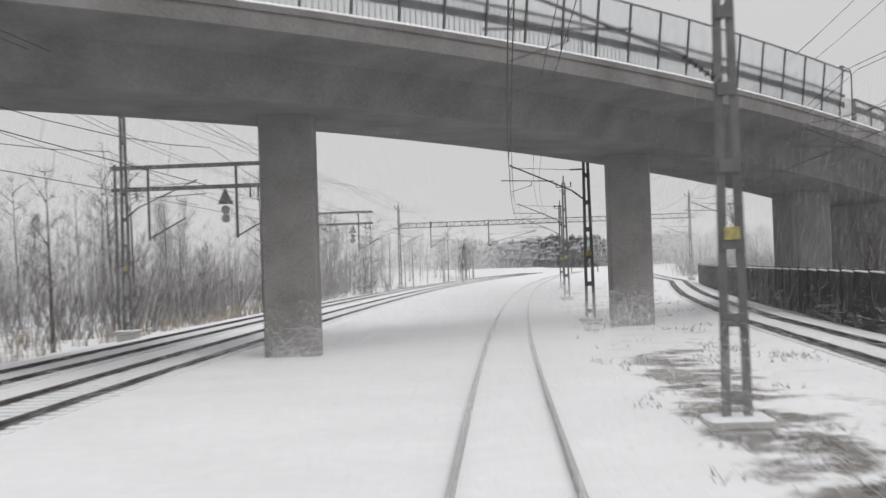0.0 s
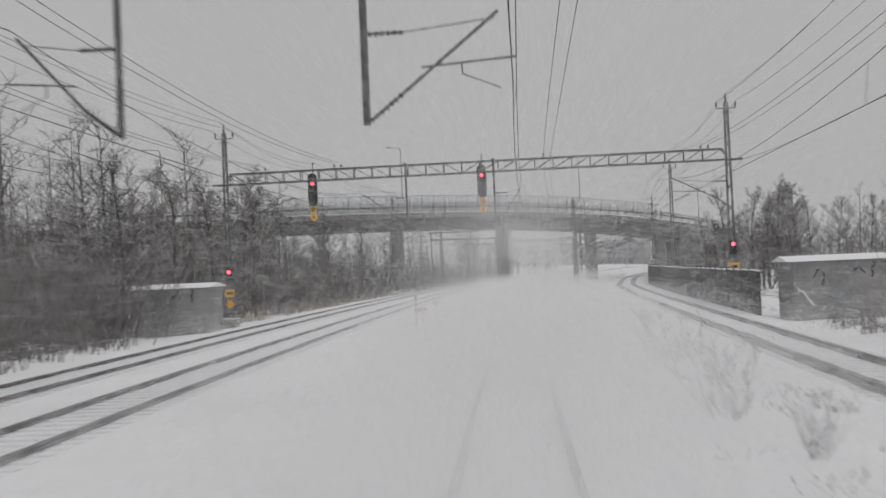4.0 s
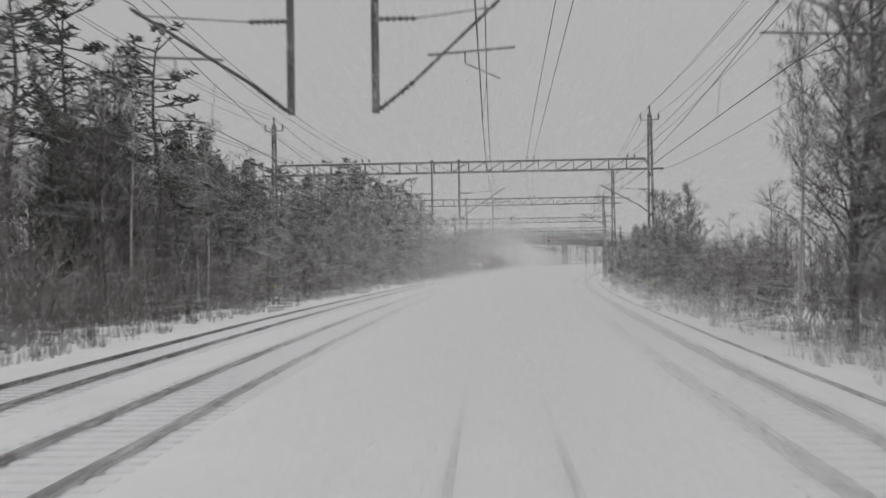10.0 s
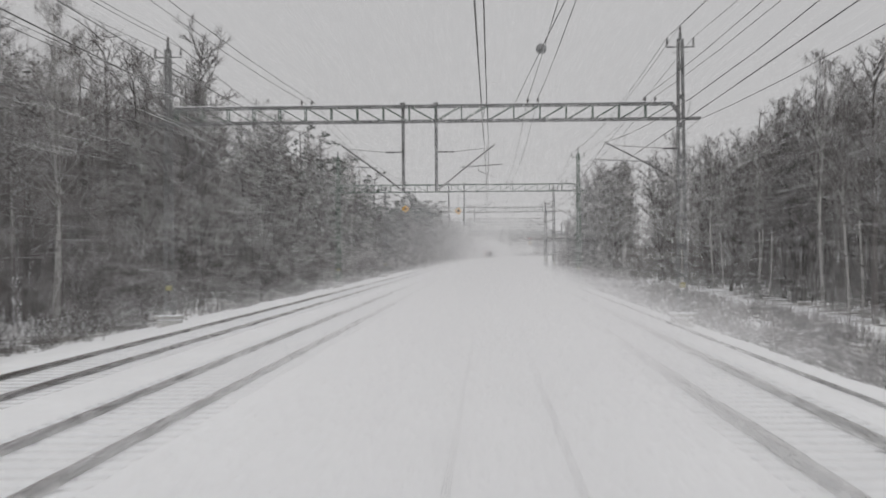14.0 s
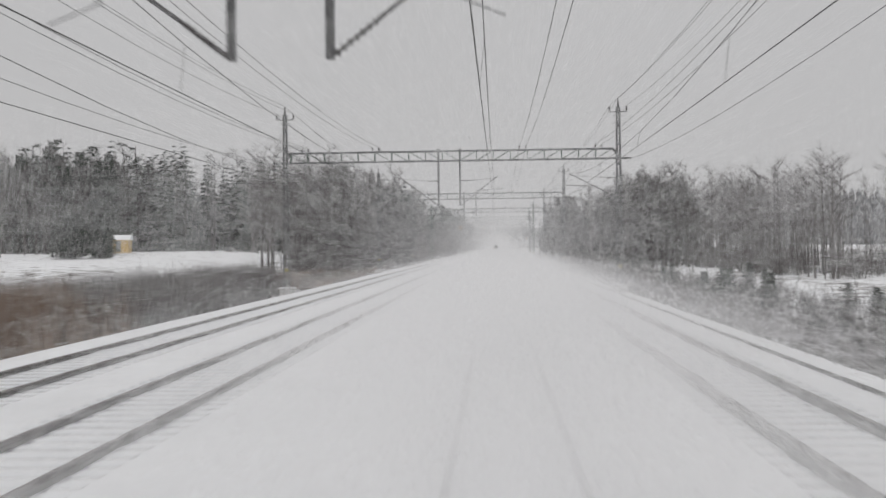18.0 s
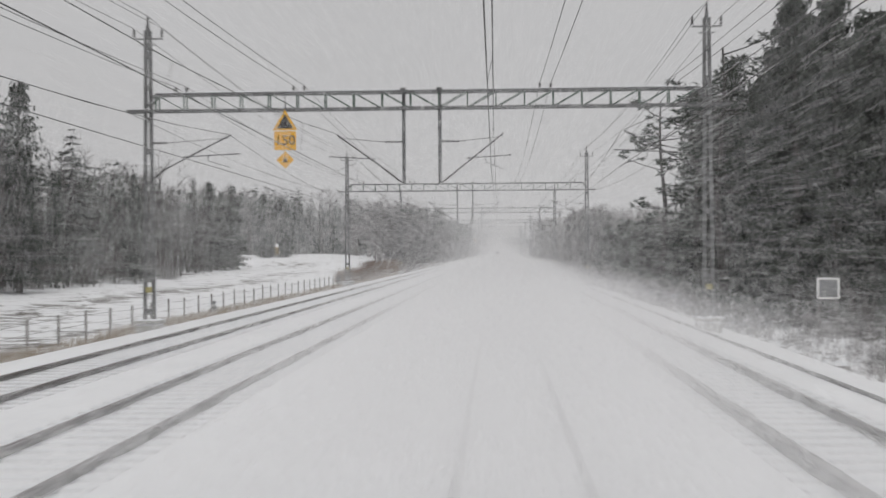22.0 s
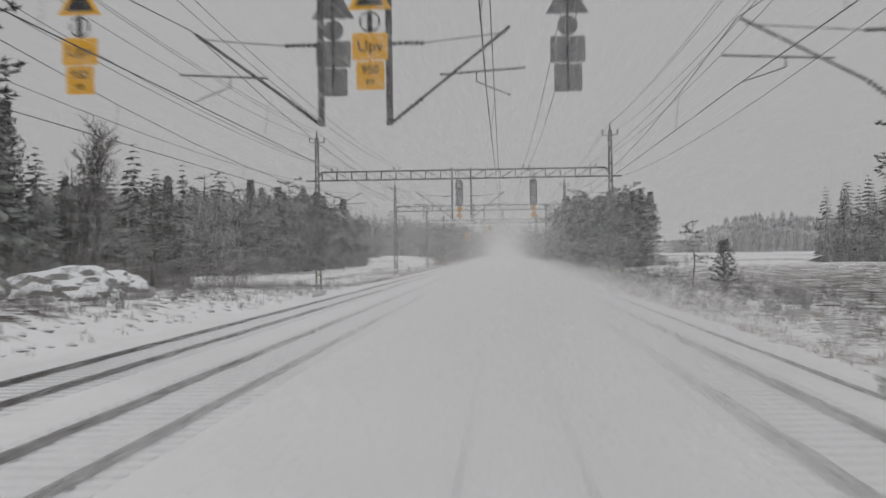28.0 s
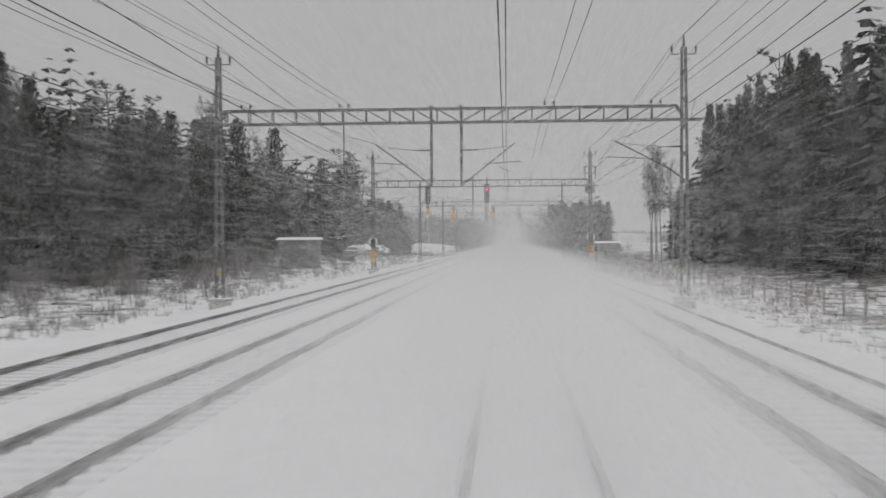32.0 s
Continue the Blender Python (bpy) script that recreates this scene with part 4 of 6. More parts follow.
def spruce_meshes(seed, young=False):
    """A spruce ten metres high: a straight trunk and whorls of drooping boughs set with small hanging sprays."""
    rnd = random.Random(seed)
    wood, crown = Raw(), Raw()
    wood.tube([Vector((0, 0, -0.3)), Vector((0, 0, 4)), Vector((0, 0, 10))], [0.15, 0.1, 0.012], 6)
    z = 0.5 if young else 1.0
    while z < 9.8:
        u = (10 - z) / 9
        n = rnd.randint(6, 8)
        a0 = rnd.uniform(0, math.tau)
        for i in range(n):
            a = a0 + math.tau * i / n + rnd.uniform(-0.35, 0.35)
            L = (0.16 + 2.0 * u ** 0.85) * rnd.uniform(0.5, 1.15) * (1.25 if young else 1.0)
            out = Vector((math.cos(a), math.sin(a), 0))
            side = Vector((-math.sin(a), math.cos(a), 0))
            droop = 0.12 - 0.75 * u * rnd.uniform(0.6, 1.2)
            base = Vector((0, 0, z + rnd.uniform(-0.3, 0.3) * (0.4 + 0.6 * u)))
            steps = max(2, int(L / 0.27))
            prev = base
            for k in range(1, steps + 1):
                t = k / steps
                q = base + out * L * t + Vector((0, 0, L * (droop * t + 0.3 * t * t)))
                crown.blade(prev, q + (q - prev) * 0.6, 0.05, side)
                w = (0.14 + 0.5 * L * (1.05 - t) * 0.55) * rnd.uniform(0.7, 1.2)
                for s in (-1, 1):
                    tip = q + side * s * w + out * w * rnd.uniform(0.4, 0.9) + Vector((0, 0, -w * rnd.uniform(0.1, 0.5)))
                    crown.blade(q, tip, 0.045 + 0.05 * w, out)
                    for _ in range(2):
                        m = q.lerp(tip, rnd.uniform(0.2, 0.9))
                        crown.blade(m, m + Vector((rnd.uniform(-0.12, 0.12), rnd.uniform(-0.12, 0.12), -rnd.uniform(0.1, 0.3))), 0.055, (side + out * rnd.uniform(-1, 1)).normalized())
                prev = q
        z += rnd.uniform(0.2, 0.32) * (0.6 + 0.55 * u)
    return wood.mesh("trunk"), crown.mesh("crown")


def pine_meshes(seed):
    """A pine ten metres high: tall bare trunk, crown of needle tufts on crooked limbs."""
    rnd = random.Random(seed)
    wood, crown = Raw(), Raw()
    pts = [Vector((0.12 * math.sin(k * 1.3 + seed), 0.12 * math.cos(k * 0.9), -0.3 + k * 1.28)) for k in range(9)]
    wood.tube(pts, [0.15 * (1 - k / 9.5) + 0.01 for k in range(9)], 6)
    for _ in range(34):
        z = rnd.uniform(3.6, 9.9)
        u = (10.2 - z) / 6.5
        b = rand_dir(rnd, rnd.uniform(-0.15, 0.55))
        k = min(7, int((z + 0.3) / 1.28))
        base = pts[k].lerp(pts[k + 1], (z + 0.3) / 1.28 - k)
        L = (0.5 + 1.55 * math.sin(min(1, u + 0.25) * 2.2)) * rnd.uniform(0.6, 1.1)
        tip = base + b * L
        wood.tube([base, base.lerp(tip, 0.5) + Vector((0, 0, -0.06)), tip], [0.04, 0.028, 0.012], 4)
        for c in range(6):
            o = base.lerp(tip, rnd.uniform(0.45, 1.05)) + Vector((rnd.uniform(-0.28, 0.28), rnd.uniform(-0.28, 0.28), rnd.uniform(-0.1, 0.22)))
            for _ in range(8):
                q = rand_dir(rnd, rnd.uniform(-0.5, 1.0)) * rnd.uniform(0.18, 0.36)
                crown.blade(o, o + q, 0.05, q.cross(Vector((rnd.uniform(-1, 1), rnd.uniform(-1, 1), 0.3))).normalized())
    return wood.mesh("trunk"), crown.mesh("crown")


def shrub_meshes(seed):
    """A leafless shrub four metres high: many stems from the ground, each with twigs."""
    rnd = random.Random(seed)
    wood, crown = Raw(), Raw()
    for _ in range(13):
        b = rand_dir(rnd, rnd.uniform(1.2, 3.0))
        L = rnd.uniform(2.2, 4.0)
        p0 = Vector((rnd.uniform(-0.5, 0.5), rnd.uniform(-0.5, 0.5), -0.2))
        pts = [p0 + b * L * t + Vector((rnd.uniform(-0.1, 0.1), rnd.uniform(-0.1, 0.1), 0)) for t in (0, 0.3, 0.6, 1.0)]
        wood.tube(pts, [0.03, 0.022, 0.015, 0.006], 4)
        for i in (1, 2, 3):
            for _ in range(3):
                f = (b + rand_dir(rnd, 0.5) * 0.7).normalized()
                r = pts[i] + f * rnd.uniform(0.4, 0.9)
                crown.tube([pts[i], r], [0.011, 0.006], 3)
                twigs(crown, rnd, r, f, 0.5, 3, 0.009)
                twigs(crown, rnd, (pts[i] + r) / 2, f, 0.5, 2, 0.009)
    return wood.mesh("trunk"), crown.mesh("crown")


def young_pine_meshes(seed):
    """A young pine ten units high, bushy from the ground: whorls of upturned limbs with needle tufts."""
    rnd = random.Random(seed)
    wood, crown = Raw(), Raw()
    wood.tube([Vector((0, 0, -0.3)), Vector((0.1, 0, 5)), Vector((0, 0.1, 10))], [0.17, 0.11, 0.03], 6)
    z = 0.6
    while z < 9.6:
        u = (10 - z) / 9.4
        a0 = rnd.uniform(0, math.tau)
        for i in range(7):
            a = a0 + math.tau * i / 7 + rnd.uniform(-0.3, 0.3)
            L = (0.5 + 2.6 * u ** 0.75) * rnd.uniform(0.7, 1.1)
            base = Vector((0.05, 0.03, z))
            tip = base + Vector((math.cos(a) * L, math.sin(a) * L, L * rnd.uniform(0.15, 0.5)))
            wood.tube([base, base.lerp(tip, 0.6) + Vector((0, 0, -0.08)), tip], [0.04, 0.03, 0.012], 3)
            for c in range(5):
                o = base.lerp(tip, rnd.uniform(0.35, 1.05)) + Vector((rnd.uniform(-0.3, 0.3), rnd.uniform(-0.3, 0.3), rnd.uniform(-0.1, 0.25)))
                for _ in range(7):
                    q = rand_dir(rnd, rnd.uniform(-0.3, 1.2)) * rnd.uniform(0.3, 0.6)
                    crown.blade(o, o + q, 0.07, q.cross(Vector((rnd.uniform(-1, 1), rnd.uniform(-1, 1), 0.3))).normalized())
        z += rnd.uniform(0.55, 0.8)
    return wood.mesh("trunk"), crown.mesh("crown")


KINDS = {}
for kind, maker, seeds, wood_m, crown_m, full, label, cat in (
        ("bare", bare_tree_meshes, (1, 2, 3, 4), M_BARK, M_TWIG, 10.0, "leafless broadleaf tree with snow on its dark branches", "bare tree"),
        ("birch", birch_meshes, (11, 12, 13), M_BIRCH, M_TWIG, 10.0, "slender leafless birch with a pale trunk", "birch tree"),
        ("spruce", spruce_meshes, (21, 22, 23), M_BARK, M_NEEDLE, 10.0, "dark green spruce dusted with snow", "spruce tree"),
        ("young", young_pine_meshes, (31, 32, 33), M_BARK, M_PINE, 10.0, "young conifer with snow lying on its branches", "young conifer"),
        ("pine", pine_meshes, (41, 42), M_BARK, M_PINE, 10.0, "tall pine with snow on its needle tufts", "pine tree"),
        ("shrub", shrub_meshes, (51, 52, 53), M_BARK, M_TWIG, 4.0, "leafless shrub of thin frosted stems", "bare shrub")):
    KINDS[kind] = (full, label, cat, [(*maker(s), wood_m, crown_m) for s in seeds])


def plant(kind, y, off, h, rnd, sink=0.1, spread=1.0):
    full, label, cat, meshes = KINDS[kind]
    i = rnd.randrange(len(meshes))
    if kind == "shrub":
        h = min(h, 3.2 + 0.15 * h)
    k = h / full
    p = at_ground(y, off, sink)
    m = Matrix.Translation(p) @ Matrix.Rotation(rnd.uniform(0, math.tau), 4, "Z")
    name = {"bare": "bare_tree", "birch": "birch_tree", "spruce": "spruce_tree", "young": "young_conifer", "pine": "pine_tree", "shrub": "bare_shrub"}[kind]
    root = new(name)
    root.empty_display_size = 0.3
    wide = rnd.uniform(0.85, 1.15) * spread
    root.matrix_basis = m @ Matrix.Diagonal((k * wide, k * wide, k, 1))
    tagged(root, label, cat, {"bare": "bare trees by the line", "birch": "birches", "spruce": "spruces by the line", "young": "young conifers", "pine": "pines", "shrub": "bare shrubs"}[kind])
    trunk, crown, wm, cm = meshes[i]
    part("trunk", trunk, wm, root)
    part("crown", crown, cm, root)


def wood_patch(seed, y0, y1, o0, o1, n, mix, h0, h1, spread=1.0):
    """n trees at random in a stretch of the plan; mix lists the kinds."""
    rnd = random.Random(seed)
    for _ in range(n):
        plant(rnd.choice(mix), rnd.uniform(y0, y1), rnd.uniform(o0, o1), rnd.uniform(h0, h1), rnd, spread=spread)


# north of the bridge
wood_patch(1, 70, 200, -80, -23, 60, ["bare", "shrub", "bare", "bare", "birch"], 6, 12)
wood_patch(2, 190, 320, -60, 70, 20, ["bare", "bare", "shrub"], 6, 10)
wood_patch(31, -25, 30, 16, 30, 26, ["bare", "bare", "shrub"], 6, 9.5)
wood_patch(32, -190, -176, 13.5, 18, 5, ["bare"], 9, 11.5)
wood_patch(3, 0, 150, 19, 60, 26, ["bare", "shrub", "bare"], 6, 10)
# left-hand wood from the bridge to the bend's end
wood_patch(4, -230, -55, -24, -20, 50, ["bare", "shrub", "bare", "birch"], 8, 13)
wood_patch(5, -310, -225, -27, -20, 34, ["bare", "bare", "birch", "pine"], 13, 19)
wood_patch(6, -240, -122, -34, -24, 40, ["spruce", "spruce", "pine"], 11, 14.5)
wood_patch(9, -122, -58, -33, -23.5, 26, ["spruce", "spruce", "pine"], 15, 18.5)
wood_patch(8, -45, 32, -25, -19.5, 18, ["bare", "bare", "birch"], 9, 12)
wood_patch(7, -402, -300, -28, -19, 50, ["bare", "bare", "birch", "shrub"], 12, 18)
# left-hand wood behind the field
wood_patch(10, -700, -540, -62, -43.5, 70, ["bare", "spruce", "pine", "bare"], 11, 17)
wood_patch(11, -705, -600, -58, -42, 34, ["spruce", "pine"], 16, 21)
wood_patch(12, -356, -330, -90, -69, 30, ["bare", "spruce", "pine"], 14, 21)
wood_patch(33, -560, -458, -64, -53, 34, ["bare", "spruce", "pine"], 13, 18)
wood_patch(13, -930, -800, -50, -33, 34, ["spruce", "bare", "pine"], 10, 15)
wood_patch(35, -905, -872, -33, -25, 14, ["pine", "spruce", "bare", "pine"], 12, 16.5)
wood_patch(14, -1010, -925, -40, -25.5, 56, ["spruce", "spruce", "bare", "pine"], 10, 16)
# right-hand shrubs and trees
wood_patch(15, -270, -60, 12.5, 20, 70, ["shrub", "shrub", "bare"], 3.5, 6.5)
wood_patch(30, -175, -75, 13.5, 19.5, 30, ["bare", "bare", "shrub"], 6.5, 9.5)
wood_patch(17, -365, -270, 19, 34, 60, ["bare", "bare", "birch"], 13, 18)
wood_patch(18, -268, -236, 12.8, 21, 22, ["bare", "bare", "birch"], 14, 17)
wood_patch(29, -530, -440, 13, 22, 26, ["young", "shrub"], 1.4, 3.0)
wood_patch(20, -602, -540, 14.5, 31, 50, ["young", "young", "spruce"], 5.5, 8.8)
wood_patch(21, -648, -602, 12.5, 37, 48, ["spruce", "spruce", "pine"], 15, 19)
wood_patch(36, -646, -600, 15, 36.5, 42, ["spruce", "spruce", "pine"], 14, 18.5)
wood_patch(23, -985, -880, 28.5, 46, 84, ["spruce", "spruce", "spruce", "pine"], 17, 26, 0.62)
wood_patch(24, -872, -858, 24.5, 30, 6, ["birch"], 17, 21)
wood_patch(28, -872, -825, 31, 46, 26, ["spruce", "pine"], 11, 15)
wood_patch(25, -860, -660, 11, 24, 30, ["shrub"], 1.2, 2.4)
wood_patch(26, -560, -380, 9.5, 18, 40, ["shrub"], 1.0, 2.6)
wood_patch(27, -760, -450, -17, -15, 12, ["shrub", "young"], 0.8, 1.6)
RND = random.Random(77)
wood_patch(34, -402, -394, -62, -55, 22, ["young", "spruce", "young"], 4, 6.5)
for y, o, h in ((-652.0, 18.5, 3.4), (-655.5, 16.6, 2.8), (-650.0, 20.5, 3.0), (-694.0, 15.0, 3.4), (-647.0, 23.5, 4.5), (-648.5, 27.0, 4.0), (-481.0, 15.5, 2.2), (-474.0, 17.0, 2.6)):
    plant("young", y, o, h, RND)
plant("young", -766.0, 15.6, 5.2, RND)
plant("young", -771.0, 18.0, 3.6, RND)
plant("pine", -803.0, 19.5, 6.5, RND)
plant("young", -806.0, 22.0, 5.0, RND)
plant("young", -724.0, 14.0, 3.2, RND)
plant("shrub", -183.5, -3.4, 1.8, RND)
for y, o in ((-75, 3.6), (-79, 4.1), (-84, 3.5), (-88, 3.9), (-93, 3.4), (-139, 3.2), (-143, 3.6), (-135, 3.0)):
    plant("shrub", y, o, RND.uniform(0.7, 1.5), RND)


# ---- deep woods behind the front rows, too many to count ----
def tri_bare(seed):
    rnd = random.Random(seed)
    v = []

    def blade(a, b, w):
        s = (b - a).cross(Vector((rnd.uniform(-1, 1), rnd.uniform(-1, 1), rnd.uniform(-1, 1)))).normalized() * w
        v.append((a - s, a + s, b))
    top = Vector((rnd.uniform(-0.4, 0.4), rnd.uniform(-0.4, 0.4), 10))
    for k in range(3):
        blade(Vector((0, 0, -0.5)), top, 0.13)
    for _ in range(23):
        t = rnd.uniform(0.2, 0.95)
        a = top * t
        b = a + rand_dir(rnd, rnd.uniform(0.3, 1.3)) * (3.4 - 2.4 * t) * rnd.uniform(0.7, 1.1)
        blade(a, b, 0.035)
        for _ in range(10):
            c = a.lerp(b, rnd.uniform(0.25, 1.0))
            e = c + ((b - a).normalized() * 0.6 + rand_dir(rnd, rnd.uniform(-0.2, 1.0))).normalized() * rnd.uniform(0.5, 1.25)
            blade(c, e, 0.014)
    return np.array([[tuple(p) for p in t] for t in v])


def tri_conifer(seed):
    rnd = random.Random(seed)
    v = []
    v.append(((-0.12, 0, -0.5), (0.12, 0, -0.5), (0, 0, 9)))
    v.append(((0, -0.12, -0.5), (0, 0.12, -0.5), (0, 0, 9)))
    z = 0.8
    while z < 9.7:
        u = (10 - z) / 9
        for i in range(8):
            a = rnd.uniform(0, math.tau)
            L = (0.2 + 2.0 * u ** 0.8) * rnd.uniform(0.6, 1.15)
            o, s = Vector((math.cos(a), math.sin(a), 0)), Vector((-math.sin(a), math.cos(a), 0))
            base = Vector((0, 0, z))
            tip = base + o * L + Vector((0, 0, -L * rnd.uniform(0.15, 0.5)))
            w = 0.16 * L + 0.06
            v.append((tuple(base), tuple(base.lerp(tip, 0.6) + s * w), tuple(tip)))
            v.append((tuple(base), tuple(tip), tuple(base.lerp(tip, 0.6) - s * w - Vector((0, 0, 0.15 * L)))))
        z += 0.42
    return np.array(v)


def tri_thicket(seed):
    rnd = random.Random(seed)
    v = []

    def blade(a, b, w):
        s = (b - a).cross(Vector((rnd.uniform(-1, 1), rnd.uniform(-1, 1), rnd.uniform(-1, 1)))).normalized() * w
        v.append((a - s, a + s, b))
    for _ in range(27):
        a = Vector((rnd.gauss(0, 1.3), rnd.gauss(0, 1.3), -0.5))
        b = a + rand_dir(rnd, rnd.uniform(1.4, 4.0)) * rnd.uniform(5, 10)
        blade(a, b, 0.045)
        for _ in range(8):
            c = a.lerp(b, rnd.uniform(0.15, 0.95))
            e = c + ((b - a).normalized() + rand_dir(rnd, rnd.uniform(0.0, 1.0)) * 0.9).normalized() * rnd.uniform(1.0, 2.6)
            blade(c, e, 0.028)
    return np.array([[tuple(p) for p in t] for t in v])


TRI = {"thicket": [tri_thicket(k) for k in (7, 8, 9)], "bare": [tri_bare(k) for k in (1, 2, 3)], "conifer": [tri_conifer(k) for k in (4, 5, 6)]}


def tri_mesh(name, v):
    v = v.reshape(-1, 3)
    m = len(v) // 3
    me = bpy.data.meshes.new(name)
    me.vertices.add(3 * m)
    me.vertices.foreach_set("co", v.astype(np.float32).ravel())
    me.loops.add(3 * m)
    me.loops.foreach_set("vertex_index", np.arange(3 * m, dtype=np.int32))
    me.polygons.add(m)
    me.polygons.foreach_set("loop_start", np.arange(0, 3 * m, 3, dtype=np.int32))
    me.polygons.foreach_set("loop_total", np.full(m, 3, dtype=np.int32))
    me.update()
    me.validate()
    return me


def deep_wood(seed, y0, y1, o0, o1, n, kind, h0, h1, label):
    rnd = random.Random(seed)
    out = []
    for _ in range(n):
        y, o, h = rnd.uniform(y0, y1), rnd.uniform(o0, o1), rnd.uniform(h0, h1)
        p = at_ground(y, o)
        a, k = rnd.uniform(0, math.tau), h / 10
        c, s, w = math.cos(a) * k, math.sin(a) * k, rnd.uniform(0.85, 1.15)
        out.append(rnd.choice(TRI[kind]) @ np.array([[c * w, s * w, 0], [-s * w, c * w, 0], [0, 0, k]]) + np.array(p))
    me = tri_mesh("deep_wood", np.concatenate(out))
    tagged(part("deep_wood", me, M_NEEDLE if kind == "conifer" else M_TWIG), label, "woodland", kind="stuff")


GREY_WOOD, DARK_WOOD = "grey leafless wood, frosted, behind the trackside trees", "dark conifer wood dusted with snow behind the line"
deep_wood(1, 60, 320, -110, -19, 340, "bare", 6, 12, GREY_WOOD)
deep_wood(21, -70, 50, -60, -22, 110, "bare", 8, 12, GREY_WOOD)
deep_wood(2, 20, 330, 24, 110, 120, "bare", 6, 11, GREY_WOOD)
deep_wood(3, -300, 20, -75, -23, 330, "bare", 10, 16, GREY_WOOD)
deep_wood(4, -300, -60, -80, -30, 90, "conifer", 13, 17, DARK_WOOD)
deep_wood(5, -350, -290, -48, -23, 130, "bare", 13, 19, GREY_WOOD)
deep_wood(52, -412, -350, -31, -22, 70, "bare", 13, 18, GREY_WOOD)
deep_wood(6, -345, -290, -110, -48, 60, "conifer", 16, 24, DARK_WOOD)
deep_wood(51, -345, -290, -110, -48, 80, "bare", 16, 23, GREY_WOOD)
deep_wood(7, -400, -340, -150, -74, 110, "bare", 13, 18, GREY_WOOD)
deep_wood(53, -560, -460, -130, -55, 140, "bare", 13, 18, GREY_WOOD)
deep_wood(8, -720, -530, -110, -46, 230, "bare", 13, 18.5, GREY_WOOD)
deep_wood(9, -720, -560, -110, -50, 120, "conifer", 16, 22, DARK_WOOD)
deep_wood(10, -840, -700, -130, -60, 120, "conifer", 13, 18, DARK_WOOD)
deep_wood(11, -940, -790, -90, -36, 150, "conifer", 11, 16, DARK_WOOD)
deep_wood(12, -1015, -920, -75, -28, 110, "conifer", 11, 17, DARK_WOOD)
deep_wood(13, -940, -800, -90, -36, 90, "bare", 9, 13, GREY_WOOD)
deep_wood(14, -290, -60, 15, 60, 190, "bare", 4.5, 9, GREY_WOOD)
deep_wood(15, -370, -228, 26, 58, 220, "bare", 13, 19, GREY_WOOD)
deep_wood(16, -440, -360, 33, 47, 60, "bare", 10, 15, GREY_WOOD)
deep_wood(18, -640, -590, 84, 130, 60, "conifer", 17, 23, DARK_WOOD)
deep_wood(56, -868, -825, 32.5, 60, 60, "conifer", 11, 15, DARK_WOOD)
deep_wood(19, -985, -876, 31, 75, 150, "conifer", 18, 26, DARK_WOOD)
BUSHES = "dense grey thicket of fine leafless stems in snow"
deep_wood(30, -60, 190, -46, -20, 400, "thicket", 2.5, 7, BUSHES)
deep_wood(45, -930, -800, -26, -17, 70, "thicket", 0.5, 1.3, BUSHES)
deep_wood(46, -60, 40, -30, -19.5, 110, "thicket", 4, 8, BUSHES)
deep_wood(48, -1060, -860, 12, 27, 190, "thicket", 0.6, 1.6, BUSHES)
deep_wood(49, -860, -630, 9.6, 22, 380, "thicket", 0.6, 1.7, BUSHES)
deep_wood(50, -1080, -790, -26, -14.8, 230, "thicket", 0.5, 1.3, BUSHES)
deep_wood(31, -300, -60, -30, -19.5, 330, "thicket", 3, 7, BUSHES)
deep_wood(32, -415, -300, -28, -17.5, 200, "thicket", 3, 7, BUSHES)
deep_wood(33, -300, -60, 13.5, 32, 330, "thicket", 2.5, 6, BUSHES)
deep_wood(47, -180, -70, 13, 21, 170, "thicket", 4, 7.5, BUSHES)
deep_wood(34, -372, -260, 21.5, 46, 200, "thicket", 2.5, 6, BUSHES)
deep_wood(35, -445, -360, 33, 46, 100, "thicket", 3, 6, BUSHES)
deep_wood(36, -720, -535, -64, -44, 280, "thicket", 3, 6, BUSHES)
deep_wood(37, -350, -330, -100, -69, 60, "thicket", 3, 6, BUSHES)
deep_wood(54, -540, -460, -80, -53, 110, "thicket", 3, 6, BUSHES)
deep_wood(38, -560, -380, 9.5, 22, 460, "thicket", 0.8, 2.4, BUSHES)
deep_wood(39, -660, -596, 12, 42, 110, "thicket", 1.5, 4, BUSHES)
deep_wood(40, -930, -800, -44, -26, 150, "thicket", 2, 5, BUSHES)
deep_wood(41, -1030, -925, -30, -19, 130, "thicket", 1.2, 3.5, BUSHES)
deep_wood(42, 60, 240, 22, 60, 160, "thicket", 3, 7, BUSHES)
deep_wood(43, -470, -400, -21, -16.5, 130, "thicket", 0.9, 2.2, BUSHES)
deep_wood(55, -521, -478, -21.5, -15.8, 210, "thicket", 2.3, 3.7, BUSHES)
deep_wood(44, -860, -660, 12, 22, 120, "thicket", 0.6, 1.8, BUSHES)

# ---- scrub, dry grass and reeds on the verges ----


